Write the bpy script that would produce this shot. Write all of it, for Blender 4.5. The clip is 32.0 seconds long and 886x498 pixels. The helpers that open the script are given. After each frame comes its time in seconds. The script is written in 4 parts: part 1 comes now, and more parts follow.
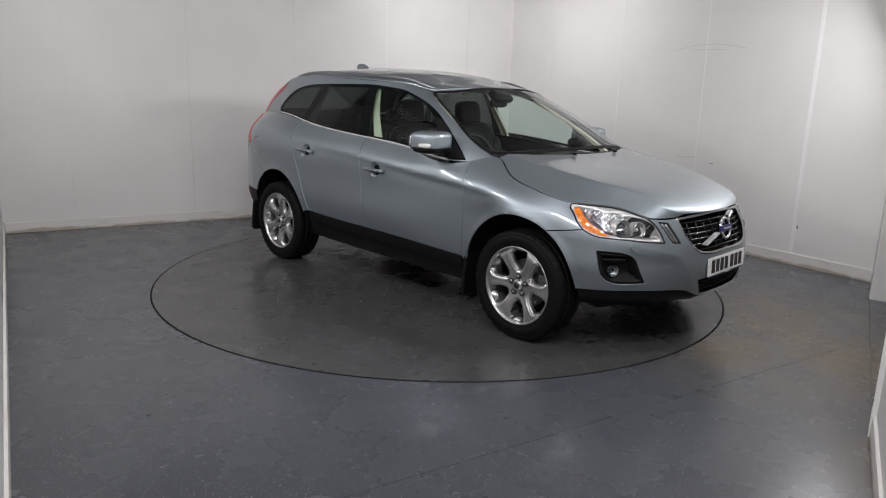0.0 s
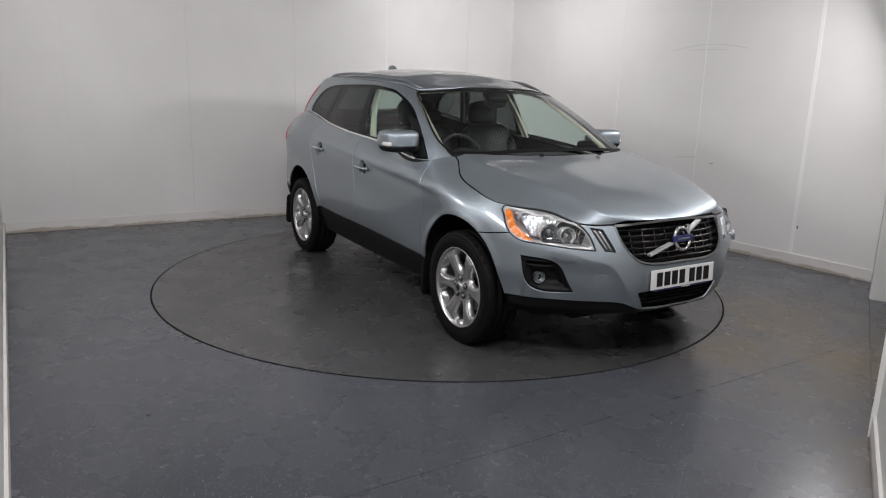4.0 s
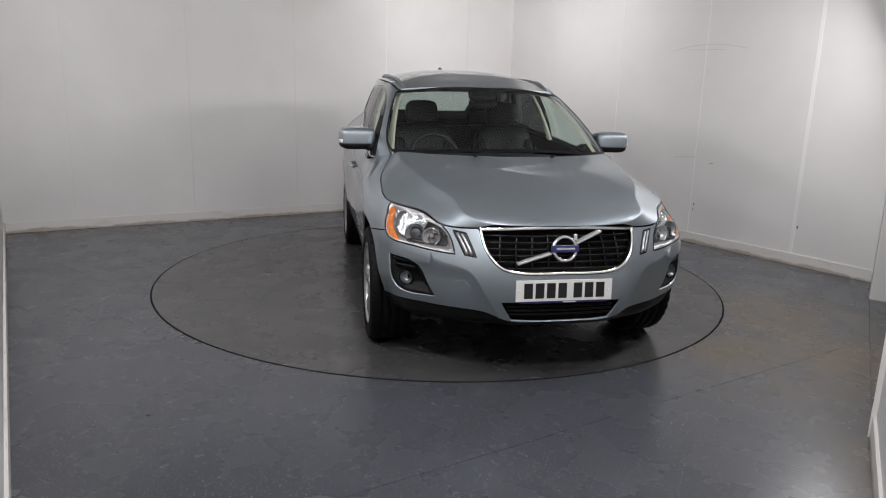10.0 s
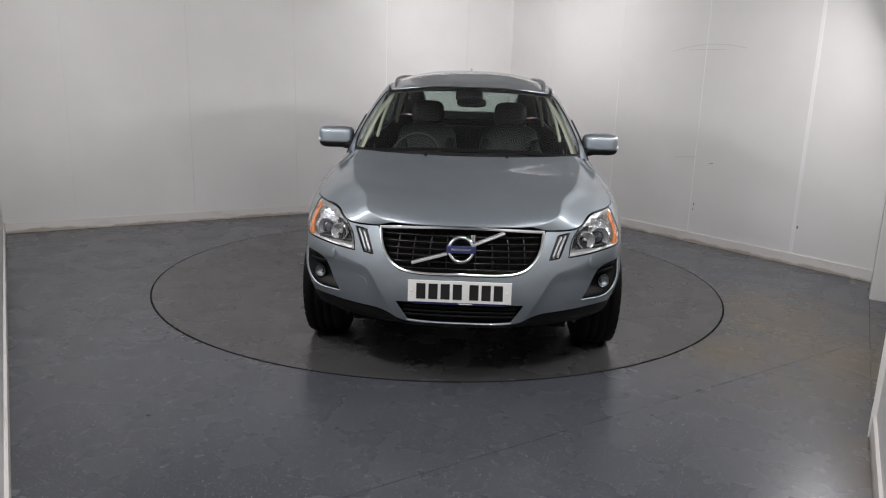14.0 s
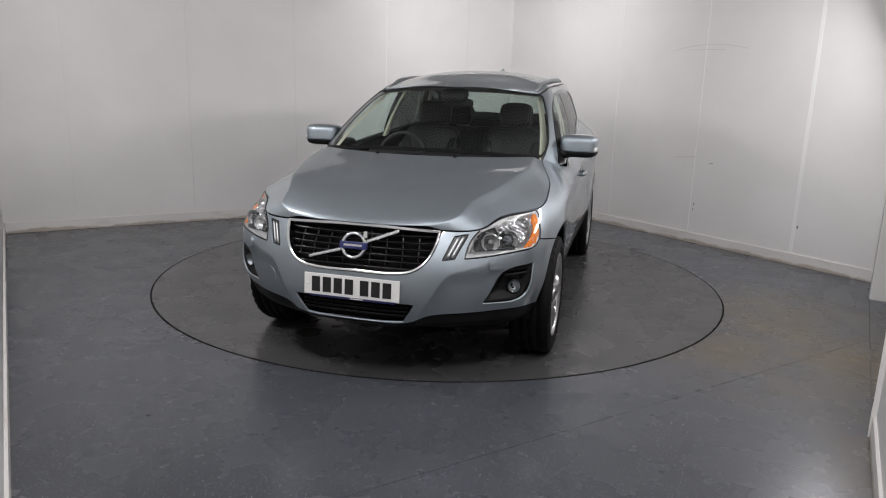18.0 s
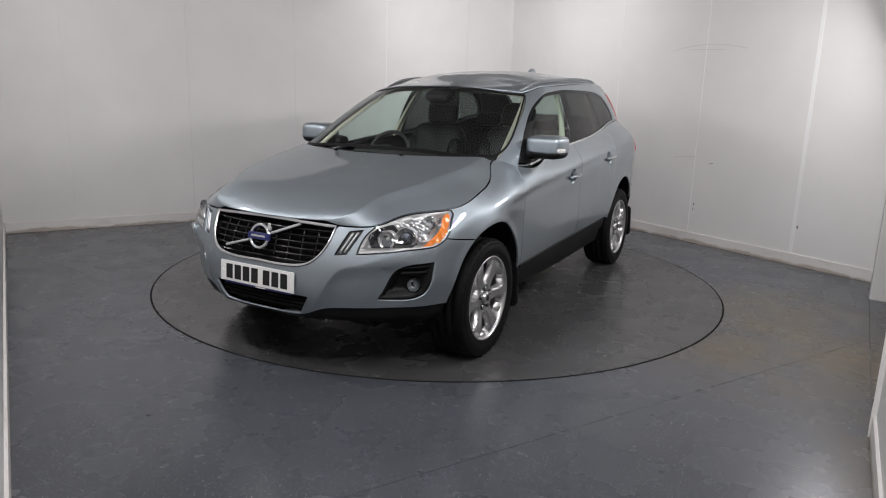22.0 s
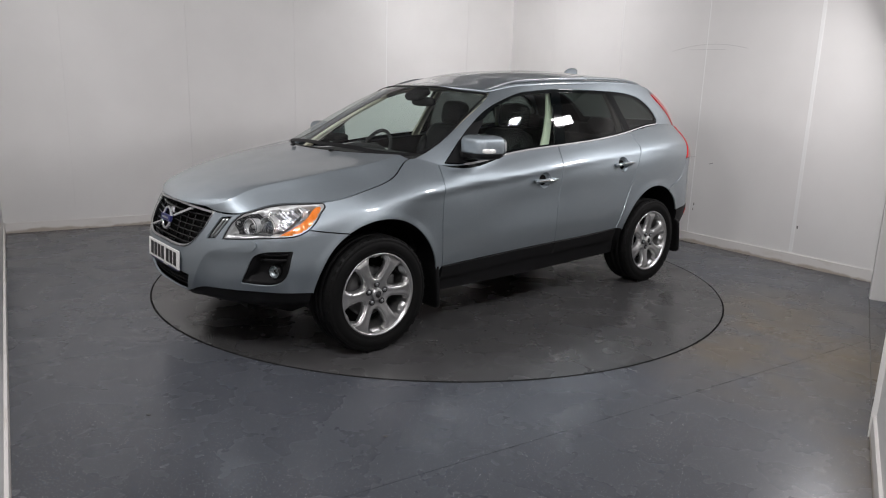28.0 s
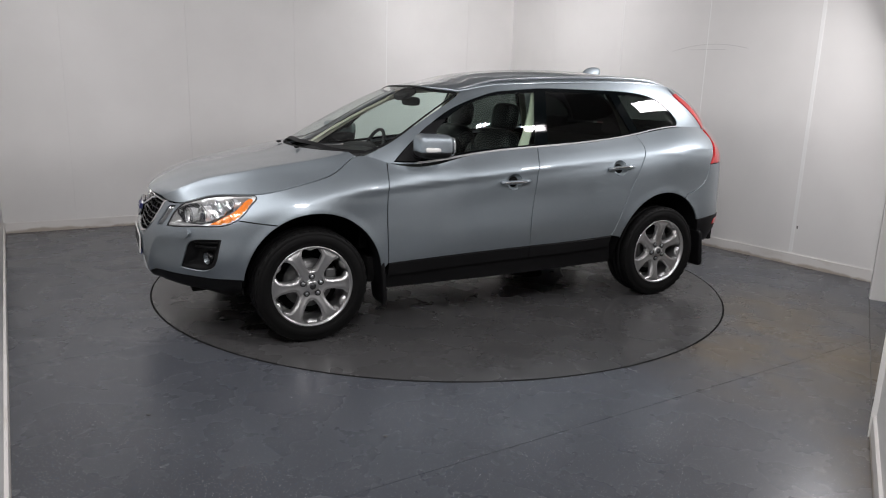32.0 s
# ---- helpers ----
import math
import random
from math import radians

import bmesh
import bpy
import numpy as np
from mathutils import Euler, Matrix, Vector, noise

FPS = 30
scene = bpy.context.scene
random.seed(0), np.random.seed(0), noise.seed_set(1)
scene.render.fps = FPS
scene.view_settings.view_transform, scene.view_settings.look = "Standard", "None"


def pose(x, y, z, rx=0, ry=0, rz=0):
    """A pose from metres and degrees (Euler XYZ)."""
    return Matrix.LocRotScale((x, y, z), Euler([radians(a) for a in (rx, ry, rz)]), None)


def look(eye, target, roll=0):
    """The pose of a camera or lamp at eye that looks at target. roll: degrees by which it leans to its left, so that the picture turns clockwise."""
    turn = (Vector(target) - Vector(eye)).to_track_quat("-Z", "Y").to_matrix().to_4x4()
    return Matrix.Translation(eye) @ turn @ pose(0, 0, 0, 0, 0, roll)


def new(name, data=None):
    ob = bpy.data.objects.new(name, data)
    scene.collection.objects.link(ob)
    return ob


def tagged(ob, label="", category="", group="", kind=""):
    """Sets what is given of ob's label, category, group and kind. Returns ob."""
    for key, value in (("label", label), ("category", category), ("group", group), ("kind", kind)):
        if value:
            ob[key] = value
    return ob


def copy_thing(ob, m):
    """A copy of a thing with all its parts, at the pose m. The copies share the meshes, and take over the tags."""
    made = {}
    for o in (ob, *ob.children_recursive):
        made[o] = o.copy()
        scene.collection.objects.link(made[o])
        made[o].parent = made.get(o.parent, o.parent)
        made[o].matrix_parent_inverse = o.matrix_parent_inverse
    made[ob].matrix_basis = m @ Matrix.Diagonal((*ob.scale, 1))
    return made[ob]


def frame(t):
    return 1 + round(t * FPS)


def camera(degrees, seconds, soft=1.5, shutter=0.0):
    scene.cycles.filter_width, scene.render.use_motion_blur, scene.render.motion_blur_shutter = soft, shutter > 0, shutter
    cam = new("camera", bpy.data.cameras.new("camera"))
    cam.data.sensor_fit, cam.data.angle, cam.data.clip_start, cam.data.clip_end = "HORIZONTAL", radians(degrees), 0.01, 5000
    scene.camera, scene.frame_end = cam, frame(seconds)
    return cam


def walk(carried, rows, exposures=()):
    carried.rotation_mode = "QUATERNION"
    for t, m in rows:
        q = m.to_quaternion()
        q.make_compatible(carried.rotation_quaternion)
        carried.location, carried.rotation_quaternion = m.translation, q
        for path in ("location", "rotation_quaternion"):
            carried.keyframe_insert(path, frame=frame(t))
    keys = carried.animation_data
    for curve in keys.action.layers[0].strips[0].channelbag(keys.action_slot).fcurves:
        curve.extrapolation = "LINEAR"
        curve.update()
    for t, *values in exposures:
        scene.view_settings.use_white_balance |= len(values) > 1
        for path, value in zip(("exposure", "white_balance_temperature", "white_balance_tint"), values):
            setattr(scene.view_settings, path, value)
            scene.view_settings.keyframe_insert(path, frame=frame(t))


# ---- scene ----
cam = camera(65.76, 32.0, soft=1.1)
EYE = (0.0, -5.626, 1.502)
AIM = look(EYE, (0.0274, -0.7492, 0.4016), 1.634)
walk(cam, [(0, AIM), (32, AIM)])
TURN_START, TURN_RATE = -45.03, -3.393   # heading of the car's nose, degrees and degrees a second

# ---- light ----
world = bpy.data.worlds.new("world")
scene.world = world
world.use_nodes = True
world.node_tree.nodes["Background"].inputs[0].default_value = (0.9, 0.95, 1.0, 1)
world.node_tree.nodes["Background"].inputs[1].default_value = 0.03
scene.view_settings.exposure = 0.0
LAMP_COLOUR = (1.0, 0.972, 0.992)


def lamp(name, at, to, wide, high, watts):
    data = bpy.data.lights.new(name, "AREA")
    data.shape, data.size, data.size_y, data.energy, data.color = "RECTANGLE", wide, high, watts, LAMP_COLOUR
    ob = new(name, data)
    ob.matrix_world = look(at, to)
    return ob


CEILING = 3.02
# small floodlights high on both sides, turned to the car; none is in view
lamp("flood_post", (3.33, -0.36, 2.31), (0.0, 0.8, 0.8), 0.42, 0.25, 33)
lamp("flood_right", (2.52, -1.80, 2.27), (-0.2, 0.2, 0.6), 0.3, 0.18, 17)
lamp("flood_right_near", (1.68, -3.15, 2.60), (-0.1, 0.2, 0.6), 0.3, 0.18, 19)
lamp("flood_left", (-2.28, -2.02, 2.30), (0.2, 0.0, 0.5), 0.36, 0.22, 22)
# unseen second left lamp, added to soften the cast shadows
lamp("fill_left_near", (-1.42, -3.35, 2.60), (0.2, 0.0, 0.5), 0.36, 0.22, 20)
# added unseen fill, aimed past the car at the back wall
lamp("fill_left_high", (-3.25, -0.75, 2.75), (-1.8, 2.4, 0.3), 0.4, 0.25, 56)
# added unseen fill above the camera, for the car's front and the floor
lamp("fill_camera", (0.20, -4.45, 2.95), (0.6, -0.9, 0.0), 0.5, 0.3, 52)
# unseen lamp before the back corner, turned away from the car to the walls
lamp("flood_corner", (0.55, 2.2, 2.97), (1.05, 4.1, 1.1), 1.5, 0.3, 30)

# ---- materials ----
def material(name, colour, rough=0.5, metal=0.0, coat=0.0, spec=0.5, coat_rough=0.03):
    m = bpy.data.materials.new(name)
    m.use_nodes = True
    b = m.node_tree.nodes["Principled BSDF"]
    b.inputs["Base Color"].default_value = (*colour, 1)
    b.inputs["Roughness"].default_value = rough
    b.inputs["Metallic"].default_value = metal
    b.inputs["Coat Weight"].default_value = coat
    b.inputs["Coat Roughness"].default_value = coat_rough
    b.inputs["Specular IOR Level"].default_value = spec
    return m


def add(m, kind, **settings):
    n = m.node_tree.nodes.new(kind)
    for key, value in settings.items():
        n.inputs[key.replace("_", " ")].default_value = value
    return n


def tie(m, a, out, b, inp):
    m.node_tree.links.new(a.outputs[out], b.inputs[inp])


def bsdf(m):
    return m.node_tree.nodes["Principled BSDF"]


def mottle(m, scale, dark, light, detail=4, into="Base Color", stretch=None, ramp=(0.35, 0.65)):
    """Drives an input by soft noise in the thing's own space, between two values."""
    co = add(m, "ShaderNodeTexCoord")
    n = add(m, "ShaderNodeTexNoise", Scale=scale, Detail=detail)
    if stretch:
        mp = add(m, "ShaderNodeMapping", Scale=stretch)
        tie(m, co, "Object", mp, "Vector")
        tie(m, mp, "Vector", n, "Vector")
    else:
        tie(m, co, "Object", n, "Vector")
    r = add(m, "ShaderNodeValToRGB")
    r.color_ramp.elements[0].position, r.color_ramp.elements[1].position = ramp
    wide = lambda v: (*v, 1) if isinstance(v, tuple) else (v, v, v, 1)
    r.color_ramp.elements[0].color, r.color_ramp.elements[1].color = wide(dark), wide(light)
    tie(m, n, "Fac", r, "Fac")
    tie(m, r, "Color", bsdf(m), into)
    return r


def relief(m, scale, strength, distance=0.002, detail=3):
    co = add(m, "ShaderNodeTexCoord")
    n = add(m, "ShaderNodeTexNoise", Scale=scale, Detail=detail)
    b = add(m, "ShaderNodeBump", Strength=strength, Distance=distance)
    tie(m, co, "Object", n, "Vector")
    tie(m, n, "Fac", b, "Height")
    tie(m, b, "Normal", bsdf(m), "Normal")


wall_paint = material("wall_paint", (0.74, 0.73, 0.715), 0.5, spec=0.35)
mottle(wall_paint, 0.9, (0.70, 0.69, 0.675), (0.76, 0.75, 0.735), 6)
relief(wall_paint, 60, 0.15, 0.001)
wall_joint = material("wall_joint", (0.72, 0.71, 0.69), 0.7)
strip_white = material("strip_white", (0.82, 0.82, 0.81), 0.35)
skirt_paint = material("skirt_paint", (0.62, 0.59, 0.53), 0.5)
mottle(skirt_paint, 3.0, (0.60, 0.57, 0.52), (0.72, 0.70, 0.675), 6, stretch=(1, 1, 3), ramp=(0.25, 0.45))


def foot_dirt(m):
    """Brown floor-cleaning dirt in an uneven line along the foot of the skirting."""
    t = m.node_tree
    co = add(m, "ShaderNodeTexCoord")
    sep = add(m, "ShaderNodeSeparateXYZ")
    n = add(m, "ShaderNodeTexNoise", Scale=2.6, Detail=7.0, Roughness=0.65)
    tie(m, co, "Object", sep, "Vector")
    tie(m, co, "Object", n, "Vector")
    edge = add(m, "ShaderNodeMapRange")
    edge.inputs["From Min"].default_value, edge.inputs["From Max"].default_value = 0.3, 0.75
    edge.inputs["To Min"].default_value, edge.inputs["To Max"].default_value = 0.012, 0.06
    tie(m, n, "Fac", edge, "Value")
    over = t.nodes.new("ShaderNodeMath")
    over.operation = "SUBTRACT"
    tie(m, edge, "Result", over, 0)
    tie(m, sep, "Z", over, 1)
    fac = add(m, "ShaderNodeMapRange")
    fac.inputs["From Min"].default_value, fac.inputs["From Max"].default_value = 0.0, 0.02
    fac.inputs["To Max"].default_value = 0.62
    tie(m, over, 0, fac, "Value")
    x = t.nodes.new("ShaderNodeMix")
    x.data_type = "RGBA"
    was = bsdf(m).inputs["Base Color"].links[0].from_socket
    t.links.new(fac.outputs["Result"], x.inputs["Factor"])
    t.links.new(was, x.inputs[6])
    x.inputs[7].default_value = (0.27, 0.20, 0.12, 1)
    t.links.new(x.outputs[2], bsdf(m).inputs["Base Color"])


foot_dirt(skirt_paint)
scuff_grey = material("scuff_grey", (0.10, 0.095, 0.09), 0.8)
scuff_pale = material("scuff_pale", (0.50, 0.49, 0.48), 0.8)
ceiling_paint = material("ceiling_paint", (0.36, 0.36, 0.36), 0.8)
mottle(ceiling_paint, 0.6, (0.33, 0.33, 0.333), (0.39, 0.39, 0.393), 4)


def floor_material(name, chips, tone_low, tone_high, stains=()):
    """Speckled safety vinyl: pale and dark chips, soft dirt, rusty tyre stains towards the doorway."""
    m = material(name, (0.05, 0.052, 0.057), 0.22, spec=0.5)
    t = m.node_tree
    co = add(m, "ShaderNodeTexCoord")
    mix = None
    base = add(m, "ShaderNodeTexNoise", Scale=1.3, Detail=6.0, Roughness=0.6)
    tie(m, co, "Object", base, "Vector")
    tone = add(m, "ShaderNodeValToRGB")
    tone.color_ramp.elements[0].position, tone.color_ramp.elements[1].position = 0.2, 0.85
    tone.color_ramp.elements[0].color, tone.color_ramp.elements[1].color = (*tone_low, 1), (*tone_high, 1)
    tie(m, base, "Fac", tone, "Fac")
    colour = tone.outputs["Color"]

    def blend(fac, value):
        nonlocal colour
        x = t.nodes.new("ShaderNodeMix")
        x.data_type = "RGBA"
        t.links.new(fac, x.inputs["Factor"])
        t.links.new(colour, x.inputs[6])
        if isinstance(value, tuple):
            x.inputs[7].default_value = (*value, 1)
        else:
            t.links.new(value, x.inputs[7])
        colour = x.outputs[2]

    def math_node(op, a, b):
        x = t.nodes.new("ShaderNodeMath")
        x.operation = op
        for i, v in enumerate((a, b)):
            if isinstance(v, (int, float)):
                x.inputs[i].default_value = v
            else:
                t.links.new(v, x.inputs[i])
        return x.outputs[0]

    for scale, pick, size, value in ((190, 0.84, 0.30, (0.19, 0.195, 0.205)), (160, 0.92, 0.26, (0.46, 0.46, 0.46)), (200, 0.90, 0.30, (0.05, 0.085, 0.14))):
        v = add(m, "ShaderNodeTexVoronoi", Scale=float(scale))
        tie(m, co, "Object", v, "Vector")
        sep = add(m, "ShaderNodeSeparateColor")
        tie(m, v, "Color", sep, "Color")
        blend(math_node("MULTIPLY", math_node("GREATER_THAN", sep.outputs[0], pick), math_node("MULTIPLY", math_node("LESS_THAN", v.outputs["Distance"], size), chips)), value)
    smear = add(m, "ShaderNodeTexNoise", Scale=2.2, Detail=7.0, Roughness=0.65)
    tie(m, co, "Object", smear, "Vector")
    for x, y, r in stains:
        gap = t.nodes.new("ShaderNodeVectorMath")
        gap.operation = "DISTANCE"
        tie(m, co, "Object", gap, 0)
        gap.inputs[1].default_value = (x, y, 0)
        near = math_node("SUBTRACT", 1.0, math_node("DIVIDE", gap.outputs["Value"], r))
        spot = math_node("MULTIPLY", math_node("MAXIMUM", near, 0.0), math_node("MAXIMUM", math_node("MULTIPLY", math_node("SUBTRACT", smear.outputs["Fac"], 0.30), 2.6), 0.0))
        blend(math_node("MINIMUM", spot, 0.58), (0.128, 0.096, 0.050))
    t.links.new(colour, bsdf(m).inputs["Base Color"])
    worn = add(m, "ShaderNodeTexNoise", Scale=3.5, Detail=5.0)
    tie(m, co, "Object", worn, "Vector")
    r = add(m, "ShaderNodeMapRange")
    r.inputs["From Min"].default_value, r.inputs["From Max"].default_value = 0.3, 0.7
    r.inputs["To Min"].default_value, r.inputs["To Max"].default_value = 0.22, 0.32
    tie(m, worn, "Fac", r, "Value")
    tie(m, r, "Result", bsdf(m), "Roughness")
    fine = add(m, "ShaderNodeTexNoise", Scale=220.0, Detail=2.0)
    tie(m, co, "Object", fine, "Vector")
    bump = add(m, "ShaderNodeBump", Strength=0.08, Distance=0.0008)
    tie(m, fine, "Fac", bump, "Height")
    tie(m, bump, "Normal", bsdf(m), "Normal")
    return m


floor_vinyl = floor_material("floor_vinyl", 1.0, (0.053, 0.058, 0.068), (0.073, 0.078, 0.089),
                             ((2.45, -0.9, 1.1), (1.95, -1.75, 0.9), (2.75, -1.9, 0.9), (2.05, -2.75, 0.35), (1.85, -3.1, 0.3)))
disc_vinyl = floor_material("disc_vinyl", 0.06, (0.042, 0.042, 0.043), (0.076, 0.075, 0.075))


def paint_flake(m):
    """Fine metal flakes under the clear coat, and a trace of dust on it."""
    co = add(m, "ShaderNodeTexCoord")
    v = add(m, "ShaderNodeTexVoronoi", Scale=600.0)
    tie(m, co, "Object", v, "Vector")
    r = add(m, "ShaderNodeValToRGB")
    base = bsdf(m).inputs["Base Color"].default_value
    r.color_ramp.elements[0].position, r.color_ramp.elements[1].position = 0.1, 0.9
    r.color_ramp.elements[0].color = tuple(c * 0.90 for c in base[:3]) + (1,)
    r.color_ramp.elements[1].color = tuple(c * 1.10 for c in base[:3]) + (1,)
    sep = add(m, "ShaderNodeSeparateColor")
    tie(m, v, "Color", sep, "Color")
    tie(m, sep, "Red", r, "Fac")
    tie(m, r, "Color", bsdf(m), "Base Color")
    mottle(m, 5.0, 0.43, 0.49, 5, "Roughness")


paint = material("paint", (0.272, 0.311, 0.338), 0.45, 0.82, 1.0)
paint_flake(paint)
black_plastic = material("black_plastic", (0.006, 0.006, 0.0065), 0.5, spec=0.17)
dark_void = material("dark_void", (0.006, 0.006, 0.006), 0.9, spec=0.1)
rubber = material("rubber", (0.005, 0.005, 0.005), 0.6, spec=0.12)
alloy = material("alloy", (0.50, 0.50, 0.50), 0.3, 0.9)
chrome = material("chrome", (0.75, 0.76, 0.77), 0.1, 1.0)
chrome_dark = material("chrome_dark", (0.42, 0.43, 0.44), 0.34, 1.0)
grille_black = material("grille_black", (0.004, 0.004, 0.0045), 0.22, spec=0.3)
gloss_black = material("gloss_black", (0.002, 0.003, 0.0035), 0.06, spec=0.15)
rail_silver = material("rail_silver", (0.34, 0.36, 0.38), 0.36, 0.9)
badge_blue = material("badge_blue", (0.018, 0.022, 0.10), 0.3)
plate_white = material("plate_white", (0.72, 0.72, 0.70), 0.35)
plate_black = material("plate_black", (0.01, 0.01, 0.01), 0.4)
lamp_silver = material("lamp_silver", (0.44, 0.44, 0.43), 0.36, 0.6)
lamp_dark = material("lamp_dark", (0.02, 0.021, 0.023), 0.35, 0.3)
lamp_crystal = material("lamp_crystal", (0.74, 0.75, 0.74), 0.24, 0.6)
lens_dark = material("lens_dark", (0.03, 0.035, 0.045), 0.03, 0.0, 1.0)
amber_glass = material("amber_glass", (0.85, 0.22, 0.015), 0.15, 0.0, 1.0)
red_glass = material("red_glass", (0.45, 0.012, 0.014), 0.12, 0.0, 1.0)
mirror_silver = material("mirror_silver", (0.85, 0.86, 0.87), 0.02, 1.0)
beige_trim = material("beige_trim", (0.52, 0.50, 0.40), 0.8)
black_trim = material("black_trim", (0.015, 0.015, 0.016), 0.55, spec=0.3)
leather = material("leather", (0.004, 0.004, 0.0045), 0.42, spec=0.15)
brake_steel = material("brake_steel", (0.16, 0.16, 0.16), 0.45, 0.8)


def pane(name, tint, gloss=1.0):
    """Thin glass: tinted straight view and clean reflections."""
    m = bpy.data.materials.new(name)
    m.use_nodes = True
    t = m.node_tree
    t.nodes.remove(bsdf(m))
    see = add(m, "ShaderNodeBsdfTransparent", Color=(*tint, 1))
    shine = add(m, "ShaderNodeBsdfGlossy", Roughness=0.0)
    edge = add(m, "ShaderNodeLayerWeight", Blend=0.5)
    steep = t.nodes.new("ShaderNodeMath")
    steep.operation = "POWER"
    steep.inputs[1].default_value = 5.0
    share = t.nodes.new("ShaderNodeMath")
    share.operation = "MULTIPLY_ADD"
    share.inputs[1].default_value, share.inputs[2].default_value = 0.8, 0.05 * gloss
    mix = add(m, "ShaderNodeMixShader")
    tie(m, edge, "Facing", steep, 0)
    tie(m, steep, 0, share, 0)
    tie(m, share, 0, mix, "Fac")
    t.links.new(see.outputs[0], mix.inputs[1])
    t.links.new(shine.outputs[0], mix.inputs[2])
    t.links.new(mix.outputs[0], t.nodes["Material Output"].inputs["Surface"])
    return m


clear_glass = pane("clear_glass", (0.93, 0.985, 0.965), 1.5)
side_clear = pane("side_clear", (0.80, 0.92, 0.87))
side_dark = pane("side_dark", (0.09, 0.105, 0.10))
rear_clear = pane("rear_clear", (0.45, 0.52, 0.49))
lamp_glass = pane("lamp_glass", (0.85, 0.87, 0.88))
cover_glass = pane("cover_glass", (0.95, 0.96, 0.97))
satin_strip = material("satin_strip", (0.78, 0.79, 0.80), 0.22, 0.7)
nut_dark = material("nut_dark", (0.05, 0.05, 0.052), 0.35, 0.6)
repeater_white = material("repeater_white", (0.78, 0.78, 0.76), 0.12, 0.2, 1.0)

# ---- building blocks ----
def part(name, bm, mat, parent=None, label=""):
    """Links a bmesh as one mesh object under a thing or a part."""
    data = bpy.data.meshes.new(name)
    bm.to_mesh(data)
    bm.free()
    for m in (mat if isinstance(mat, (list, tuple)) else (mat,)):
        data.materials.append(m)
    ob = new(name, data)
    ob.parent = parent
    if label:
        ob["label"] = label
    return ob


def smooth(bm, on=True):
    for f in bm.faces:
        f.smooth = on
    return bm


def box(size, at=(0, 0, 0), bevel=0.0, turn=None, bm=None):
    bm = bm or bmesh.new()
    m = Matrix.Translation(at) @ (turn or Matrix.Identity(4)) @ Matrix.Diagonal((*size, 1))
    made = bmesh.ops.create_cube(bm, size=1, matrix=m)["verts"]
    if bevel:
        edges = list({e for v in made for e in v.link_edges})
        bmesh.ops.bevel(bm, geom=edges, offset=bevel, segments=2, affect="EDGES", profile=0.5)
    return bm


def prism(points, low, high, bm=None):
    """An upright solid on a plan of (x, y) points."""
    bm = bm or bmesh.new()
    a = [bm.verts.new((x, y, low)) for x, y in points]
    b = [bm.verts.new((x, y, high)) for x, y in points]
    bm.faces.new(a[::-1]), bm.faces.new(b)
    for i in range(len(a)):
        j = (i + 1) % len(a)
        bm.faces.new((a[i], a[j], b[j], b[i]))
    bmesh.ops.recalc_face_normals(bm, faces=bm.faces)
    return bm


# ---- the car's surface ----
# Lines round the lower body from the middle of the nose to the middle of the tail, low to high: x forward, y to its left, z up.
SILL = [(2.2, 0, 0.21), (2.17, 0.34, 0.21), (2.05, 0.6, 0.21), (1.88, 0.77, 0.215), (1.68, 0.83, 0.24), (1.39, 0.86, 0.28), (1.203, 0.866, 0.291), (1.05, 0.87, 0.3),
        (0.86, 0.87, 0.3), (0.3, 0.87, 0.3), (-0.5, 0.87, 0.31), (-1.2, 0.86, 0.32), (-1.65, 0.83, 0.32), (-2.05, 0.72, 0.32), (-2.2, 0.48, 0.32), (-2.25, 0, 0.32)]
CLAD = [(2.27, 0, 0.36), (2.245, 0.34, 0.365), (2.12, 0.63, 0.39), (1.93, 0.81, 0.4), (1.7, 0.88, 0.41), (1.39, 0.91, 0.41), (1.203, 0.907, 0.415), (1.05, 0.905, 0.42),
        (0.86, 0.905, 0.42), (0.3, 0.905, 0.44), (-0.5, 0.905, 0.455), (-1.2, 0.91, 0.47), (-1.65, 0.88, 0.47), (-2.1, 0.77, 0.47), (-2.28, 0.5, 0.48), (-2.32, 0, 0.48)]
LOW = [(2.285, 0, 0.5), (2.265, 0.34, 0.5), (2.13, 0.65, 0.5), (1.95, 0.84, 0.51), (1.7, 0.905, 0.52), (1.39, 0.94, 0.54), (1.203, 0.932, 0.551), (1.05, 0.925, 0.56),
        (0.86, 0.92, 0.56), (0.3, 0.925, 0.57), (-0.5, 0.925, 0.59), (-1.2, 0.935, 0.6), (-1.65, 0.91, 0.62), (-2.1, 0.79, 0.63), (-2.29, 0.5, 0.64), (-2.33, 0, 0.64)]
MID = [(2.275, 0, 0.6), (2.255, 0.33, 0.6), (2.13, 0.64, 0.61), (1.95, 0.835, 0.63), (1.7, 0.905, 0.66), (1.39, 0.945, 0.7), (1.203, 0.937, 0.728), (1.05, 0.93, 0.75),
        (0.86, 0.925, 0.76), (0.3, 0.92, 0.79), (-0.5, 0.92, 0.83), (-1.2, 0.935, 0.86), (-1.65, 0.915, 0.88), (-2.1, 0.78, 0.88), (-2.27, 0.48, 0.88), (-2.31, 0, 0.88)]
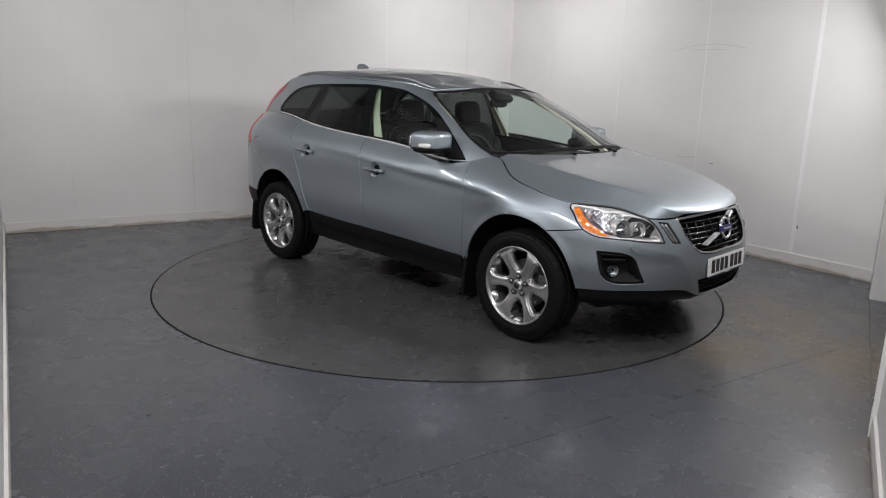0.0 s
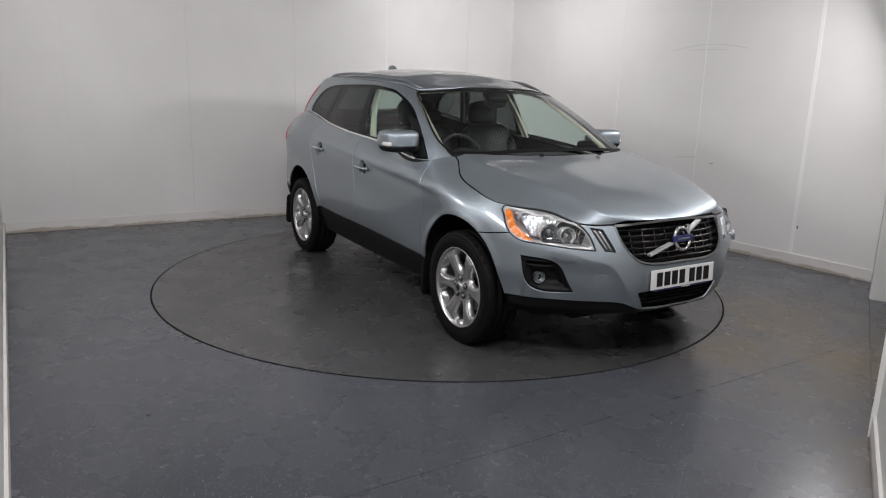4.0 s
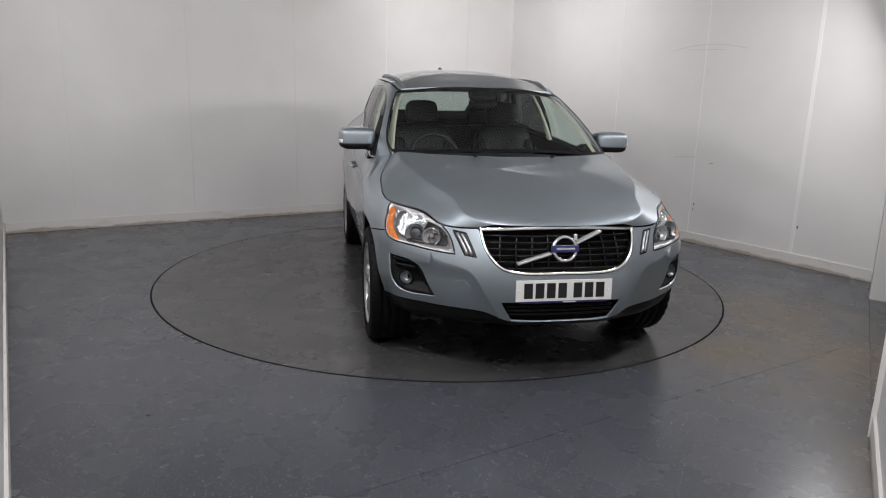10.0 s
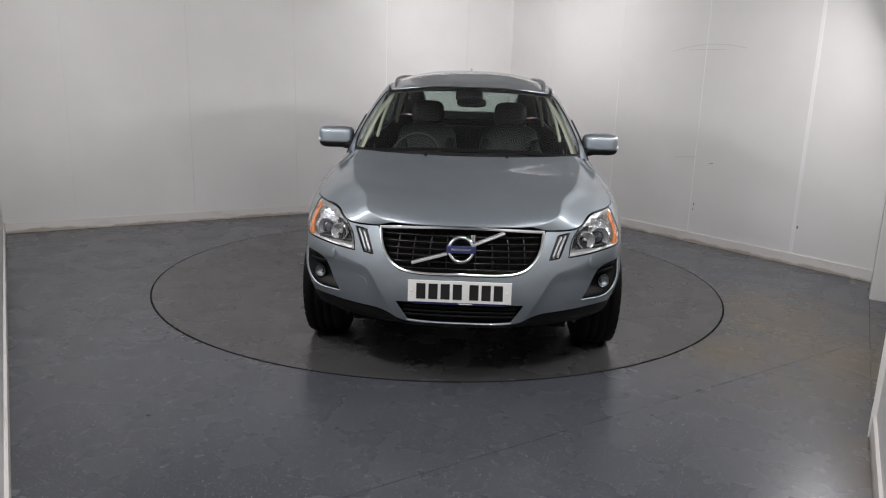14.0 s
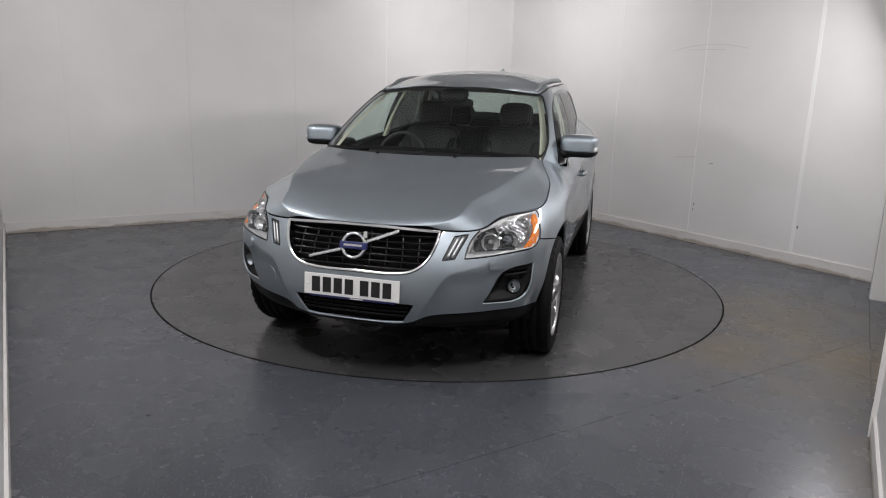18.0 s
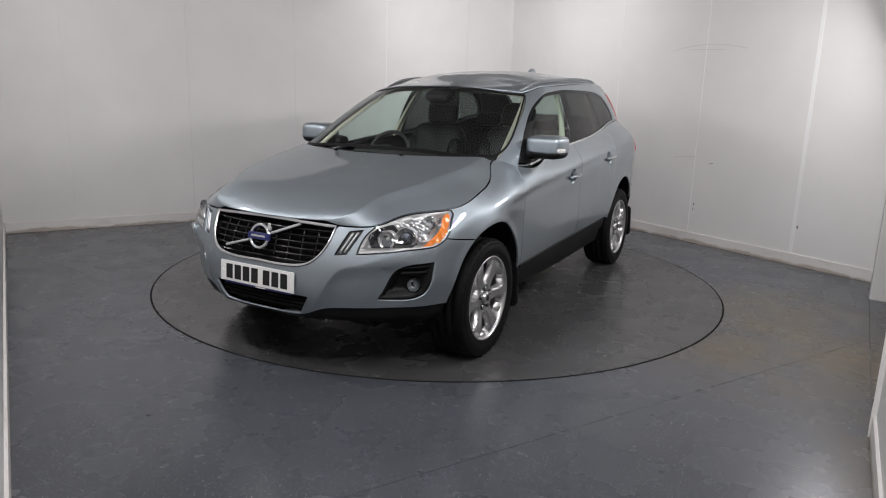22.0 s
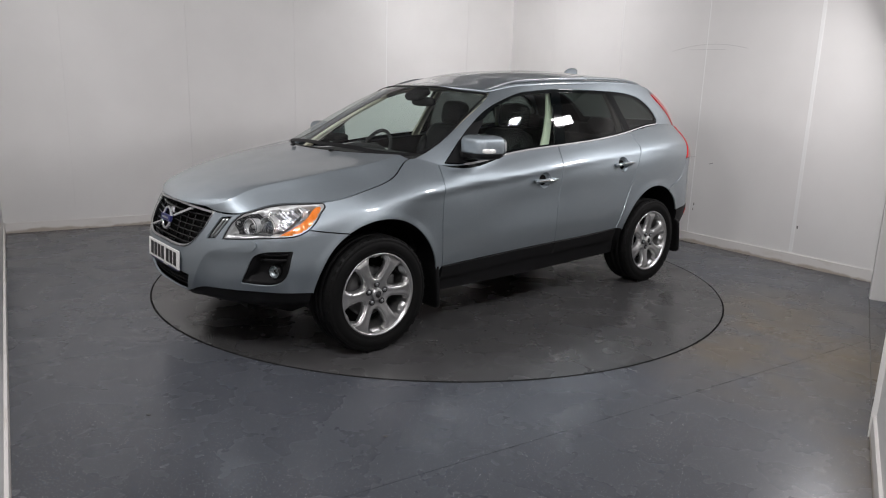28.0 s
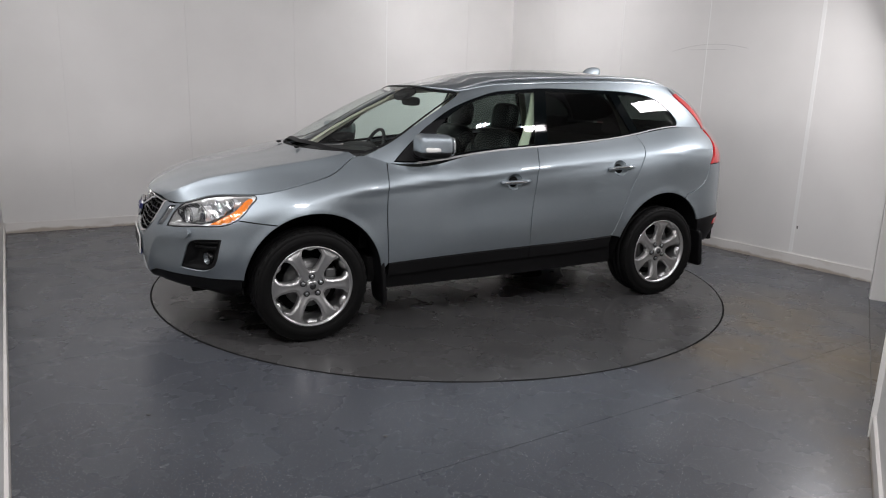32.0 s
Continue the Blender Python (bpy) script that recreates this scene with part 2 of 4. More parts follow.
SHOULDER = [(2.235, 0, 0.74), (2.21, 0.32, 0.735), (2.09, 0.62, 0.745), (1.92, 0.8, 0.78), (1.68, 0.885, 0.8), (1.39, 0.932, 0.85), (1.2, 0.93, 0.9), (1.05, 0.915, 0.94),
        (0.86, 0.91, 0.94), (0.3, 0.905, 0.97), (-0.5, 0.905, 1.02), (-1.2, 0.9, 1.07), (-1.65, 0.885, 1.13), (-2.08, 0.74, 1.12), (-2.23, 0.45, 1.1), (-2.27, 0, 1.1)]
BELT = [(2.19, 0, 0.835), (2.165, 0.3, 0.825), (2.06, 0.6, 0.825), (1.9, 0.685, 0.872), (1.68, 0.828, 0.888), (1.39, 0.852, 0.947), (1.19, 0.818, 1.012), (1.05, 0.757, 1.095),
        (0.86, 0.835, 1.06), (0.3, 0.825, 1.095), (-0.5, 0.812, 1.160), (-1.2, 0.757, 1.230), (-1.65, 0.72, 1.285), (-2.03, 0.62, 1.27), (-2.14, 0.4, 1.26), (-2.17, 0, 1.25)]


def spline(knots, values, at):
    """A natural cubic spline: values at knots along the first axis, read at every place of at."""
    k, v, at = np.asarray(knots, float), np.asarray(values, float), np.asarray(at, float)
    n, h = len(k), np.diff(k)
    a = np.eye(n)
    for i in range(1, n - 1):
        a[i, i - 1:i + 2] = h[i - 1], 2 * (h[i - 1] + h[i]), h[i]
    d = np.diff(v, axis=0) / h.reshape((-1,) + (1,) * (v.ndim - 1))
    rhs = np.zeros_like(v)
    rhs[1:-1] = 6 * np.diff(d, axis=0)
    m = np.linalg.solve(a, rhs.reshape(n, -1)).reshape(v.shape)
    i = np.clip(np.searchsorted(k, at) - 1, 0, n - 2)
    w = lambda q: q.reshape(q.shape + (1,) * (v.ndim - 1))
    t0, t1, hh = w(k[i + 1] - at), w(at - k[i]), w(h[i])
    return (m[i] * t0 ** 3 + m[i + 1] * t1 ** 3) / (6 * hh) + (v[i] / hh - m[i] * hh / 6) * t0 + (v[i + 1] / hh - m[i + 1] * hh / 6) * t1


def ring(rows):
    """A half ring of rails (rail, station, xyz) made whole at both ends by its mirror image, with a way s along it."""
    r = np.array(rows, float)
    mid = r[len(r) // 2]
    s = np.concatenate([[0], np.cumsum(np.linalg.norm(np.diff(mid[:, :2], axis=0), axis=1))])
    flip = np.array([1, -1, 1])
    full = np.concatenate([r[:, 3:0:-1] * flip, r, r[:, -2:-5:-1] * flip], axis=1)
    ss = np.concatenate([-s[3:0:-1], s, 2 * s[-1] - s[-2:-5:-1]])
    return ss, full, s


LS, LR, LST = ring([SILL, CLAD, LOW, MID, SHOULDER, BELT])
S_END = LST[-1]
S_GRID = np.linspace(-0.3, S_END + 0.3, 1400)
RAIL_GRID = np.stack([spline(LS, rail, S_GRID) for rail in LR])


def rails_at(s):
    i = np.clip((s - S_GRID[0]) / (S_GRID[1] - S_GRID[0]), 0, len(S_GRID) - 1.001)
    j, w = i.astype(int), (i - i.astype(int))[:, None]
    return RAIL_GRID[:, j] * (1 - w) + RAIL_GRID[:, j + 1] * w


NOSE_FINE = 44
FRONT_ARCH, REAR_ARCH = (1.355, .355, .42), (-1.385, .37, .425)     # x, z, radius
NOSE_LINE = [(.80, .70), (.643, .645), (.526, .618), (.461, .578), (.396, .49), (.318, .367), (.25, .26)]
NOSE_CREASE = [tuple(q) for q in spline(np.linspace(0, 1, 7), NOSE_LINE, np.linspace(0, 1, NOSE_FINE))]


def step(a, b, v):
    t = np.clip((v - a) / (b - a), 0, 1)
    return t * t * (3 - 2 * t)


def form(s, xy, z):
    """How far the skin stands out from its lines: shoulder, wheel arch lips, the nose's stepped centre."""
    x = xy[:, 0]
    line = .915 + (.9 - x) * .083
    up = z - line
    high = .008 + .009 * step(-.9, .45, x)
    out = high * np.exp(-(np.where(up > 0, up / .085, up / .030)) ** 2) * step(1.42, .92, x) * step(-2.05, -1.7, x)
    out *= step(0, .06, rails_at(np.abs(s))[-1][:, 2] - z)
    for ax, az, r in (FRONT_ARCH, REAR_ARCH):
        d = np.hypot(x - ax, z - az) - r
        out += .008 * np.exp(-(d / .032) ** 2) * (np.abs(s) > 1.0)
    best, side = np.full(len(s), 9.0), np.zeros(len(s))
    q = np.stack([np.abs(s), z], -1)
    for a, b in zip(NOSE_CREASE, NOSE_CREASE[1:]):
        a, b = np.array(a), np.array(b)
        t = np.clip(((q - a) @ (b - a)) / ((b - a) @ (b - a)), 0, 1)
        e = q - a - t[:, None] * (b - a)
        d = np.hypot(e[:, 0], e[:, 1])
        near = d < best
        best = np.where(near, d, best)
        side = np.where(near, np.sign((b - a)[0] * (q - a)[:, 1] - (b - a)[1] * (q - a)[:, 0]), side)
    deep = np.sqrt(np.maximum(best * side, 0) ** 2 + 9e-6) - .003
    out -= .026 * (1 - np.exp(-deep / .042)) * step(1.0, .72, np.abs(s)) * step(.70, .55, z)
    return out


def skin(s, z):
    """The lower body's skin at the way s round the car (minus: its right side) and the height z."""
    s, z = np.atleast_1d(np.asarray(s, float)), np.atleast_1d(np.asarray(z, float))
    side = np.where(s < 0, -1.0, 1.0)
    r = rails_at(np.abs(s))
    k = r[:, :, 2]                                     # heights of the rails: rail, point
    n, h = len(k), np.diff(k, axis=0)
    a = np.zeros((len(s), n, n))
    a[:, 0, 0] = a[:, -1, -1] = 1
    for i in range(1, n - 1):
        a[:, i, i - 1], a[:, i, i], a[:, i, i + 1] = h[i - 1], 2 * (h[i - 1] + h[i]), h[i]
    v = r[:, :, :2].transpose(1, 0, 2)                 # point, rail, xy
    d = np.diff(v, axis=1) / h.T[:, :, None]
    rhs = np.zeros_like(v)
    rhs[:, 1:-1] = 6 * np.diff(d, axis=1)
    m = np.linalg.solve(a, rhs)
    i = np.clip((z[None] >= k).sum(0) - 1, 0, n - 2)
    p = np.arange(len(s))
    hh, t0, t1 = h[i, p][:, None], (k[i + 1, p] - z)[:, None], (z - k[i, p])[:, None]
    xy = (m[p, i] * t0 ** 3 + m[p, i + 1] * t1 ** 3) / (6 * hh) + (v[p, i] / hh - m[p, i] * hh / 6) * t0 + (v[p, i + 1] / hh - m[p, i + 1] * hh / 6) * t1
    mid = rails_at(np.abs(s) + .02)[3] - rails_at(np.abs(s) - .02)[3]
    n = np.stack([mid[:, 1], -mid[:, 0]], -1)
    n /= np.linalg.norm(n, axis=1)[:, None]
    xy = xy + n * form(s, xy, z)[:, None]
    return np.stack([xy[:, 0], xy[:, 1] * side, z], -1)


def belt(s):
    s = np.atleast_1d(np.asarray(s, float))
    q = rails_at(np.abs(s))[-1].copy()
    q[:, 1] *= np.where(s < 0, -1, 1)
    return q


# The cabin: windscreen, side windows and tail, from the belt to the roof's edge.
CAB_FOOT = [(1.27, 0, 1.10), (1.22, .38, 1.10), (1.03, .735, 1.095), (.86, .828, 1.06), (.3, .82, 1.095), (-.3, .813, 1.146), (-1.2, .752, 1.230), (-1.65, .715, 1.285), (-2.03, .615, 1.27), (-2.14, .40, 1.26), (-2.17, 0, 1.25)]
CAB_HALF = [(.84, 0, 1.36), (.80, .36, 1.35), (.635, .69, 1.32), (.50, .755, 1.31), (.08, .755, 1.345), (-.36, .75, 1.37), (-1.18, .70, 1.42), (-1.62, .665, 1.44), (-1.93, .57, 1.44), (-2.03, .38, 1.445), (-2.06, 0, 1.45)]
CAB_HEAD = [(.435, 0, 1.540), (.405, .33, 1.533), (.255, .612, 1.51), (.12, .635, 1.535), (-.1, .65, 1.56), (-.42, .65, 1.575), (-1.12, .625, 1.605), (-1.5, .60, 1.60), (-1.74, .52, 1.575), (-1.83, .35, 1.59), (-1.86, 0, 1.60)]
CS, CR, CST = ring([CAB_FOOT, CAB_HALF, CAB_HEAD])
C_END = CST[-1]


def cabin(s, w):
    """The cabin's skin at the way s round it and the height w from 0 (belt) to 1 (roof)."""
    s, w = np.atleast_1d(np.asarray(s, float)), np.atleast_1d(np.asarray(w, float))
    side = np.where(s < 0, -1.0, 1.0)
    a, b, c = (spline(CS, rail, np.abs(s)) for rail in CR)
    w = w[:, None]
    q = a * (2 * (w - .5) * (w - 1)) + b * (4 * w * (1 - w)) + c * (2 * w * (w - .5))
    q[:, 1] *= side
    return q


def roof(u, b):
    """The roof: u from 0 (windscreen) to 1 (tail), b from -1 to 1 across."""
    u, b = np.atleast_1d(np.asarray(u, float)), np.atleast_1d(np.asarray(b, float))
    s = CST[2] + (CST[8] - CST[2]) * u
    e = spline(CS, CR[2], s)
    bow = spline([0, .25, .6, 1], [.18, .08, 0, -.12], u)
    ridge = 1.540 + .550 * u - .492 * u * u
    k = 1 - np.abs(b) ** 2.8
    return np.stack([e[:, 0] + bow * (1 - np.abs(b) ** 2.2), e[:, 1] * b, e[:, 2] + (ridge - e[:, 2]) * k], -1)


HOOD_A, HOOD_B = LST[1] + .12, LST[7]


def hood_fold(u):
    """The crease along each side of the bonnet, as a share of its half width."""
    return spline([0, .3, .6, .85, 1], [.84, .78, .75, .85, .94], u)


def hood(u, b):
    """The bonnet: u from 0 (grille) to 1 (windscreen), b from -1 to 1 across."""
    u, b = np.atleast_1d(np.asarray(u, float)), np.atleast_1d(np.asarray(b, float))
    e = belt(HOOD_A + (HOOD_B - HOOD_A) * u)
    bow = spline([0, .3, .7, 1], [.07, .10, .14, .235], u)
    ridge = spline([0, .2, .4, .6, .8, 1], [.837, .891, .957, 1.009, 1.056, 1.108], u)
    fold = hood_fold(u)
    top = 1 - .06 * (b / fold) ** 2
    fall = .94 * (1 - np.abs(b)) / (1 - fold)
    gap = np.abs(top - fall)
    k = np.minimum(top, fall) - .25 * np.maximum(.022 - gap, 0) ** 2 / .022
    away = np.abs(b) - fold
    bead = .008 * np.exp(-np.where(away < 0, away / .34, away / .055) ** 2) * step(.0, .22, u) * step(1, .93, np.abs(b))
    return np.stack([e[:, 0] + bow * (1 - b * b), e[:, 1] * b, e[:, 2] + (ridge - e[:, 2]) * np.maximum(k, 0) + bead], -1)


def sheet(f, us, vs, flip=False):
    """A grid of faces over f(u, v)."""
    bm = bmesh.new()
    uu, vv = np.meshgrid(us, vs, indexing="ij")
    p = f(uu.ravel(), vv.ravel())
    vert = [bm.verts.new(q) for q in p]
    n = len(vs)
    for i in range(len(us) - 1):
        for j in range(n - 1):
            q = (vert[i * n + j], vert[i * n + j + 1], vert[(i + 1) * n + j + 1], vert[(i + 1) * n + j])
            bm.faces.new(q[::-1] if flip else q)
    return smooth(bm)

# ---- panels cut from the car's surface ----
def run(*pts, gap=.014):
    """A smooth line through points, read at even steps."""
    p = np.array(pts, float)
    d = np.concatenate([[0], np.cumsum(np.linalg.norm(np.diff(p, axis=0), axis=1))])
    n = max(2, int(math.ceil(d[-1] / gap)) + 1)
    u = np.linspace(0, d[-1], n)
    return p[:1] + (p[1:] - p[:1]) * (u / d[-1])[:, None] if len(p) == 2 else spline(d, p, u)


def belt_run(a, b, low=0.0):
    s = np.linspace(a, b, max(2, int(abs(b - a) / .02)))
    return np.stack([s, belt(s)[:, 2] - low], -1)


def arc(ax, az, r, a, b):
    """Part of a wheel arch as (x, z), from the angle a to b in degrees."""
    t = np.radians(np.linspace(a, b, max(6, int(abs(b - a) / 3))))
    return np.stack([ax + r * np.cos(t), az + r * np.sin(t)], -1)


S_LINE = np.linspace(.3, S_END - .2, 900)


def side_way(xz):
    """Turns (x, z) on the car's left side into (s, z)."""
    out = []
    for x, z in np.atleast_2d(xz):
        xs = skin(S_LINE, np.full(len(S_LINE), z))[:, 0]
        out.append((np.interp(-x, -xs, S_LINE), z))
    return np.array(out)


def joined(*runs):
    p = np.concatenate([np.atleast_2d(np.asarray(r, float)) for r in runs])
    keep = [0]
    for i in range(1, len(p)):
        if np.linalg.norm(p[i] - p[keep[-1]]) > .002:
            keep.append(i)
    if np.linalg.norm(p[keep[-1]] - p[0]) < .002:
        keep.pop()
    return p[keep]


def mirrored(p):
    return np.asarray(p)[::-1] * np.array([-1, 1])


def both(p):
    """Closes a half outline, that runs from the middle line round to it, with its mirror image."""
    return joined(p, np.asarray(p)[::-1] * np.array([-1, 1]))


def ellipse(s, z, a, b, n=28):
    t = np.linspace(0, 2 * np.pi, n, endpoint=False)
    return np.stack([s + a * np.cos(t), z + b * np.sin(t)], -1)


def area(p):
    x, y = p[:, 0], p[:, 1]
    return .5 * np.sum(x * np.roll(y, -1) - y * np.roll(x, -1))


def shrink(p, d):
    """Moves a closed line to its left by d."""
    e = np.roll(p, -1, axis=0) - p
    e /= np.linalg.norm(e, axis=1)[:, None] + 1e-12
    n = np.stack([-e[:, 1], e[:, 0]], -1)
    m = n + np.roll(n, 1, axis=0)
    m /= np.maximum(np.linalg.norm(m, axis=1)[:, None], .5)
    return p + m * d


def inside(q, poly):
    x, y = q[:, 0], q[:, 1]
    hit = np.zeros(len(q), bool)
    for (ax, ay), (bx, by) in zip(poly, np.roll(poly, -1, axis=0)):
        c = (ay > y) != (by > y)
        if c.any():
            hit ^= c & (x < (bx - ax) * (y - ay) / (by - ay + 1e-15) + ax)
    return hit


def off_line(q, poly):
    best = np.full(len(q), 9.0)
    for a, b in zip(poly, np.roll(poly, -1, axis=0)):
        t = np.clip(((q - a) @ (b - a)) / ((b - a) @ (b - a) + 1e-15), 0, 1)
        best = np.minimum(best, np.linalg.norm(q - a - t[:, None] * (b - a), axis=1))
    return best


def facing(f, q, e=.004):
    a = f(q[:, 0] + e, q[:, 1]) - f(q[:, 0] - e, q[:, 1])
    b = f(q[:, 0], q[:, 1] + e) - f(q[:, 0], q[:, 1] - e)
    n = np.cross(a, b)
    return n / (np.linalg.norm(n, axis=1)[:, None] + 1e-12)


def panel(name, f, outline, mat, parent, holes=(), grain=.035, gap=.0034, depth=.012, lift=0.0, label="", rim_mat=None, creases=()):
    """One pressed panel: the outline, less its holes, on the surface f, with turned-in edges. Its shading follows f."""
    from mathutils.geometry import delaunay_2d_cdt
    loops = []
    for i, p in enumerate([outline, *holes]):
        p = np.asarray(p, float)
        if (area(p) > 0) != (i == 0):
            p = p[::-1]
        loops.append(shrink(p, gap) if gap else p)
    lo, hi = loops[0].min(0), loops[0].max(0)
    gx, gy = np.meshgrid(np.arange(lo[0], hi[0], grain), np.arange(lo[1], hi[1], grain))
    gx = gx + (np.arange(gx.shape[0]) % 2)[:, None] * grain / 2
    q = np.stack([gx.ravel(), gy.ravel()], -1)
    ok = inside(q, loops[0])
    for h in loops[1:]:
        ok &= ~inside(q, h)
    q = q[ok]
    for p in loops:
        if len(q):
            q = q[off_line(q, p) > grain * .45]
    for line in creases:
        way = np.gradient(line, axis=0)
        way /= np.linalg.norm(way, axis=1)[:, None]
        rows = np.concatenate([line + np.stack([-way[:, 1], way[:, 0]], -1) * d for d in (-grain * .45, 0, grain * .45)])
        ok = inside(rows, loops[0])
        for h in loops[1:]:
            ok &= ~inside(rows, h)
        rows = rows[ok]
        for p in loops:
            rows = rows[off_line(rows, p) > grain * .3]
        q = q[np.min(np.linalg.norm(q[:, None] - rows[None], axis=2), axis=1) > grain * .55]
        q = np.concatenate([q, rows])
    pts, edges = [], []
    for p in loops:
        n0 = len(pts)
        pts += [Vector(v) for v in p]
        edges += [(n0 + i, n0 + (i + 1) % len(p)) for i in range(len(p))]
    pts += [Vector(v) for v in q]
    v2, _, tris, *_ = delaunay_2d_cdt(pts, edges, [], 0, 1e-6)
    v2 = np.array([tuple(v) for v in v2])
    tris = np.array([t for t in tris if len(t) == 3])
    c = v2[tris].mean(1)
    ok = inside(c, loops[0])
    for h in loops[1:]:
        ok &= ~inside(c, h)
    tris = tris[ok]
    a, b, d = v2[tris[:, 0]], v2[tris[:, 1]], v2[tris[:, 2]]
    turn = (b[:, 0] - a[:, 0]) * (d[:, 1] - a[:, 1]) - (b[:, 1] - a[:, 1]) * (d[:, 0] - a[:, 0])
    tris[turn < 0] = tris[turn < 0][:, ::-1]
    n = facing(f, v2)
    pos = f(v2[:, 0], v2[:, 1]) + n * lift
    faces, normals = tris.tolist(), []
    for t in faces:
        normals += [n[i] for i in t]
    mats = [0] * len(faces)
    pos = list(pos)
    if depth:
        seen = {}
        for t in faces:
            for i in range(3):
                seen[(t[i], t[(i + 1) % 3])] = 1
        back = {}
        for i, j in [e for e in seen if (e[1], e[0]) not in seen]:
            for k in (i, j):
                if k not in back:
                    back[k] = len(pos)
                    pos.append(pos[k] - n[k] * depth)
            way = pos[j] - pos[i]
            out = np.cross(way, n[i])
            out /= np.linalg.norm(out) + 1e-12
            faces.append([j, i, back[i], back[j]])
            mats.append(1 if rim_mat else 0)
            top_i, top_j = n[i] * .6 + out * .8, n[j] * .6 + out * .8
            normals += [top_j, top_i, out, out]
    data = bpy.data.meshes.new(name)
    data.from_pydata([tuple(v) for v in pos], [], faces)
    data.polygons.foreach_set("use_smooth", [True] * len(faces))
    data.materials.append(mat)
    if rim_mat:
        data.materials.append(rim_mat)
        data.polygons.foreach_set("material_index", mats)
    data.normals_split_custom_set([tuple(v / (np.linalg.norm(v) + 1e-12)) for v in normals])
    ob = new(name, data)
    ob.parent = parent
    if label:
        ob["label"] = label
    return ob


def sunk(f, deep):
    """The surface f moved inwards: deep is a depth, or a function of (s, z)."""
    def g(s, z):
        s, z = np.atleast_1d(s), np.atleast_1d(z)
        q = np.stack([s, z], -1)
        d = deep(s, z) if callable(deep) else deep
        return f(s, z) - facing(f, q) * np.reshape(d, (-1, 1))
    return g


CAB_HIGH = .45


def cab(s, h):
    return cabin(s, np.asarray(h) / CAB_HIGH)


def bonnet_at(b, u):
    return hood(np.asarray(u), b)


def roof_at(b, u):
    return roof(np.asarray(u), b)


def lathe(profile, turns=64, axis="Y", closed=False):
    """Turns a profile of (radius, along) round an axis."""
    bm = bmesh.new()
    rings = []
    for i in range(turns):
        a = 2 * math.pi * i / turns
        c, s = math.cos(a), math.sin(a)
        rings.append([bm.verts.new((r * c, d, r * s) if axis == "Y" else (d, r * c, r * s) if axis == "X" else (r * c, r * s, d)) for r, d in profile])
    n = len(profile)
    for i in range(turns):
        a, b = rings[i], rings[(i + 1) % turns]
        for j in range(n if closed else n - 1):
            k = (j + 1) % n
            bm.faces.new((a[j], a[k], b[k], b[j]))
    bmesh.ops.remove_doubles(bm, verts=bm.verts, dist=1e-5)
    bmesh.ops.recalc_face_normals(bm, faces=bm.faces)
    return smooth(bm)


def tube(points, radius, sides=10, bm=None, flat=1.0):
    """A round bar along a line of points."""
    bm = bm or bmesh.new()
    p = [Vector(q) for q in points]
    rings = []
    for i, q in enumerate(p):
        d = (p[min(i + 1, len(p) - 1)] - p[max(i - 1, 0)]).normalized()
        side = d.cross(Vector((0, 0, 1)))
        side = side.normalized() if side.length > 1e-4 else Vector((1, 0, 0))
        up = side.cross(d)
        rings.append([bm.verts.new(q + (side * math.cos(a) + up * math.sin(a) * flat) * radius) for a in (2 * math.pi * k / sides for k in range(sides))])
    for a, b in zip(rings, rings[1:]):
        for k in range(sides):
            bm.faces.new((a[k], a[(k + 1) % sides], b[(k + 1) % sides], b[k]))
    bm.faces.new(rings[0][::-1]), bm.faces.new(rings[-1])
    bmesh.ops.recalc_face_normals(bm, faces=bm.faces)
    return smooth(bm)


def pillow(at, size, round_xy=.5, round_z=.5, turn=None, bm=None, n=28, cut=None):
    """A rounded block: a superellipsoid of the given full size. cut: keep heights from, to, as shares of half the height."""
    bm = bm or bmesh.new()
    lo, hi = cut or (-1, 1)
    pw = lambda v, e: math.copysign(abs(v) ** e, v)
    first, rows = math.asin(pw(lo, 1 / round_z)), n // 2
    last = math.asin(pw(hi, 1 / round_z))
    m = Matrix.Translation(at) @ (turn or Matrix.Identity(4))
    grid = []
    for i in range(rows + 1):
        a = first + (last - first) * i / rows
        r, z = pw(math.cos(a), round_z), pw(math.sin(a), round_z)
        grid.append([bm.verts.new(m @ Vector((size[0] / 2 * r * pw(math.cos(b), round_xy), size[1] / 2 * r * pw(math.sin(b), round_xy), size[2] / 2 * z)))
                     for b in (2 * math.pi * k / n for k in range(n))])
    for a, b in zip(grid, grid[1:]):
        for k in range(n):
            bm.faces.new((a[k], a[(k + 1) % n], b[(k + 1) % n], b[k]))
    bm.faces.new(grid[0][::-1]), bm.faces.new(grid[-1])
    bmesh.ops.remove_doubles(bm, verts=bm.verts, dist=1e-5)
    return smooth(bm)

# ---- the room: a square corner behind the turntable, closing towards the camera ----
CORNER, LEFT_END = (0.948, 4.434), (-4.419, 1.191)
RIGHT_END, POST = (3.796, 0.167), (3.443, -0.372)
NEAR_RIGHT, APEX_R, APEX_L = (2.099, -2.606), (0.16, -5.95), (0.05, -5.95)


def side_of(a, b):
    """The unit way from a to b, and the unit way out of the room to its right."""
    u = (Vector(b) - Vector(a)).normalized()
    return u, Vector((u.y, -u.x))


def slab(a, u, n, d0, d1, t0, t1, low, high, bm=None):
    """A block along a wall: from d0 to d1 along it, from t0 to t1 out of the room."""
    a = Vector(a)
    return prism([tuple(a + u * d + n * t) for d, t in ((d0, t0), (d1, t0), (d1, t1), (d0, t1))], low, high, bm)


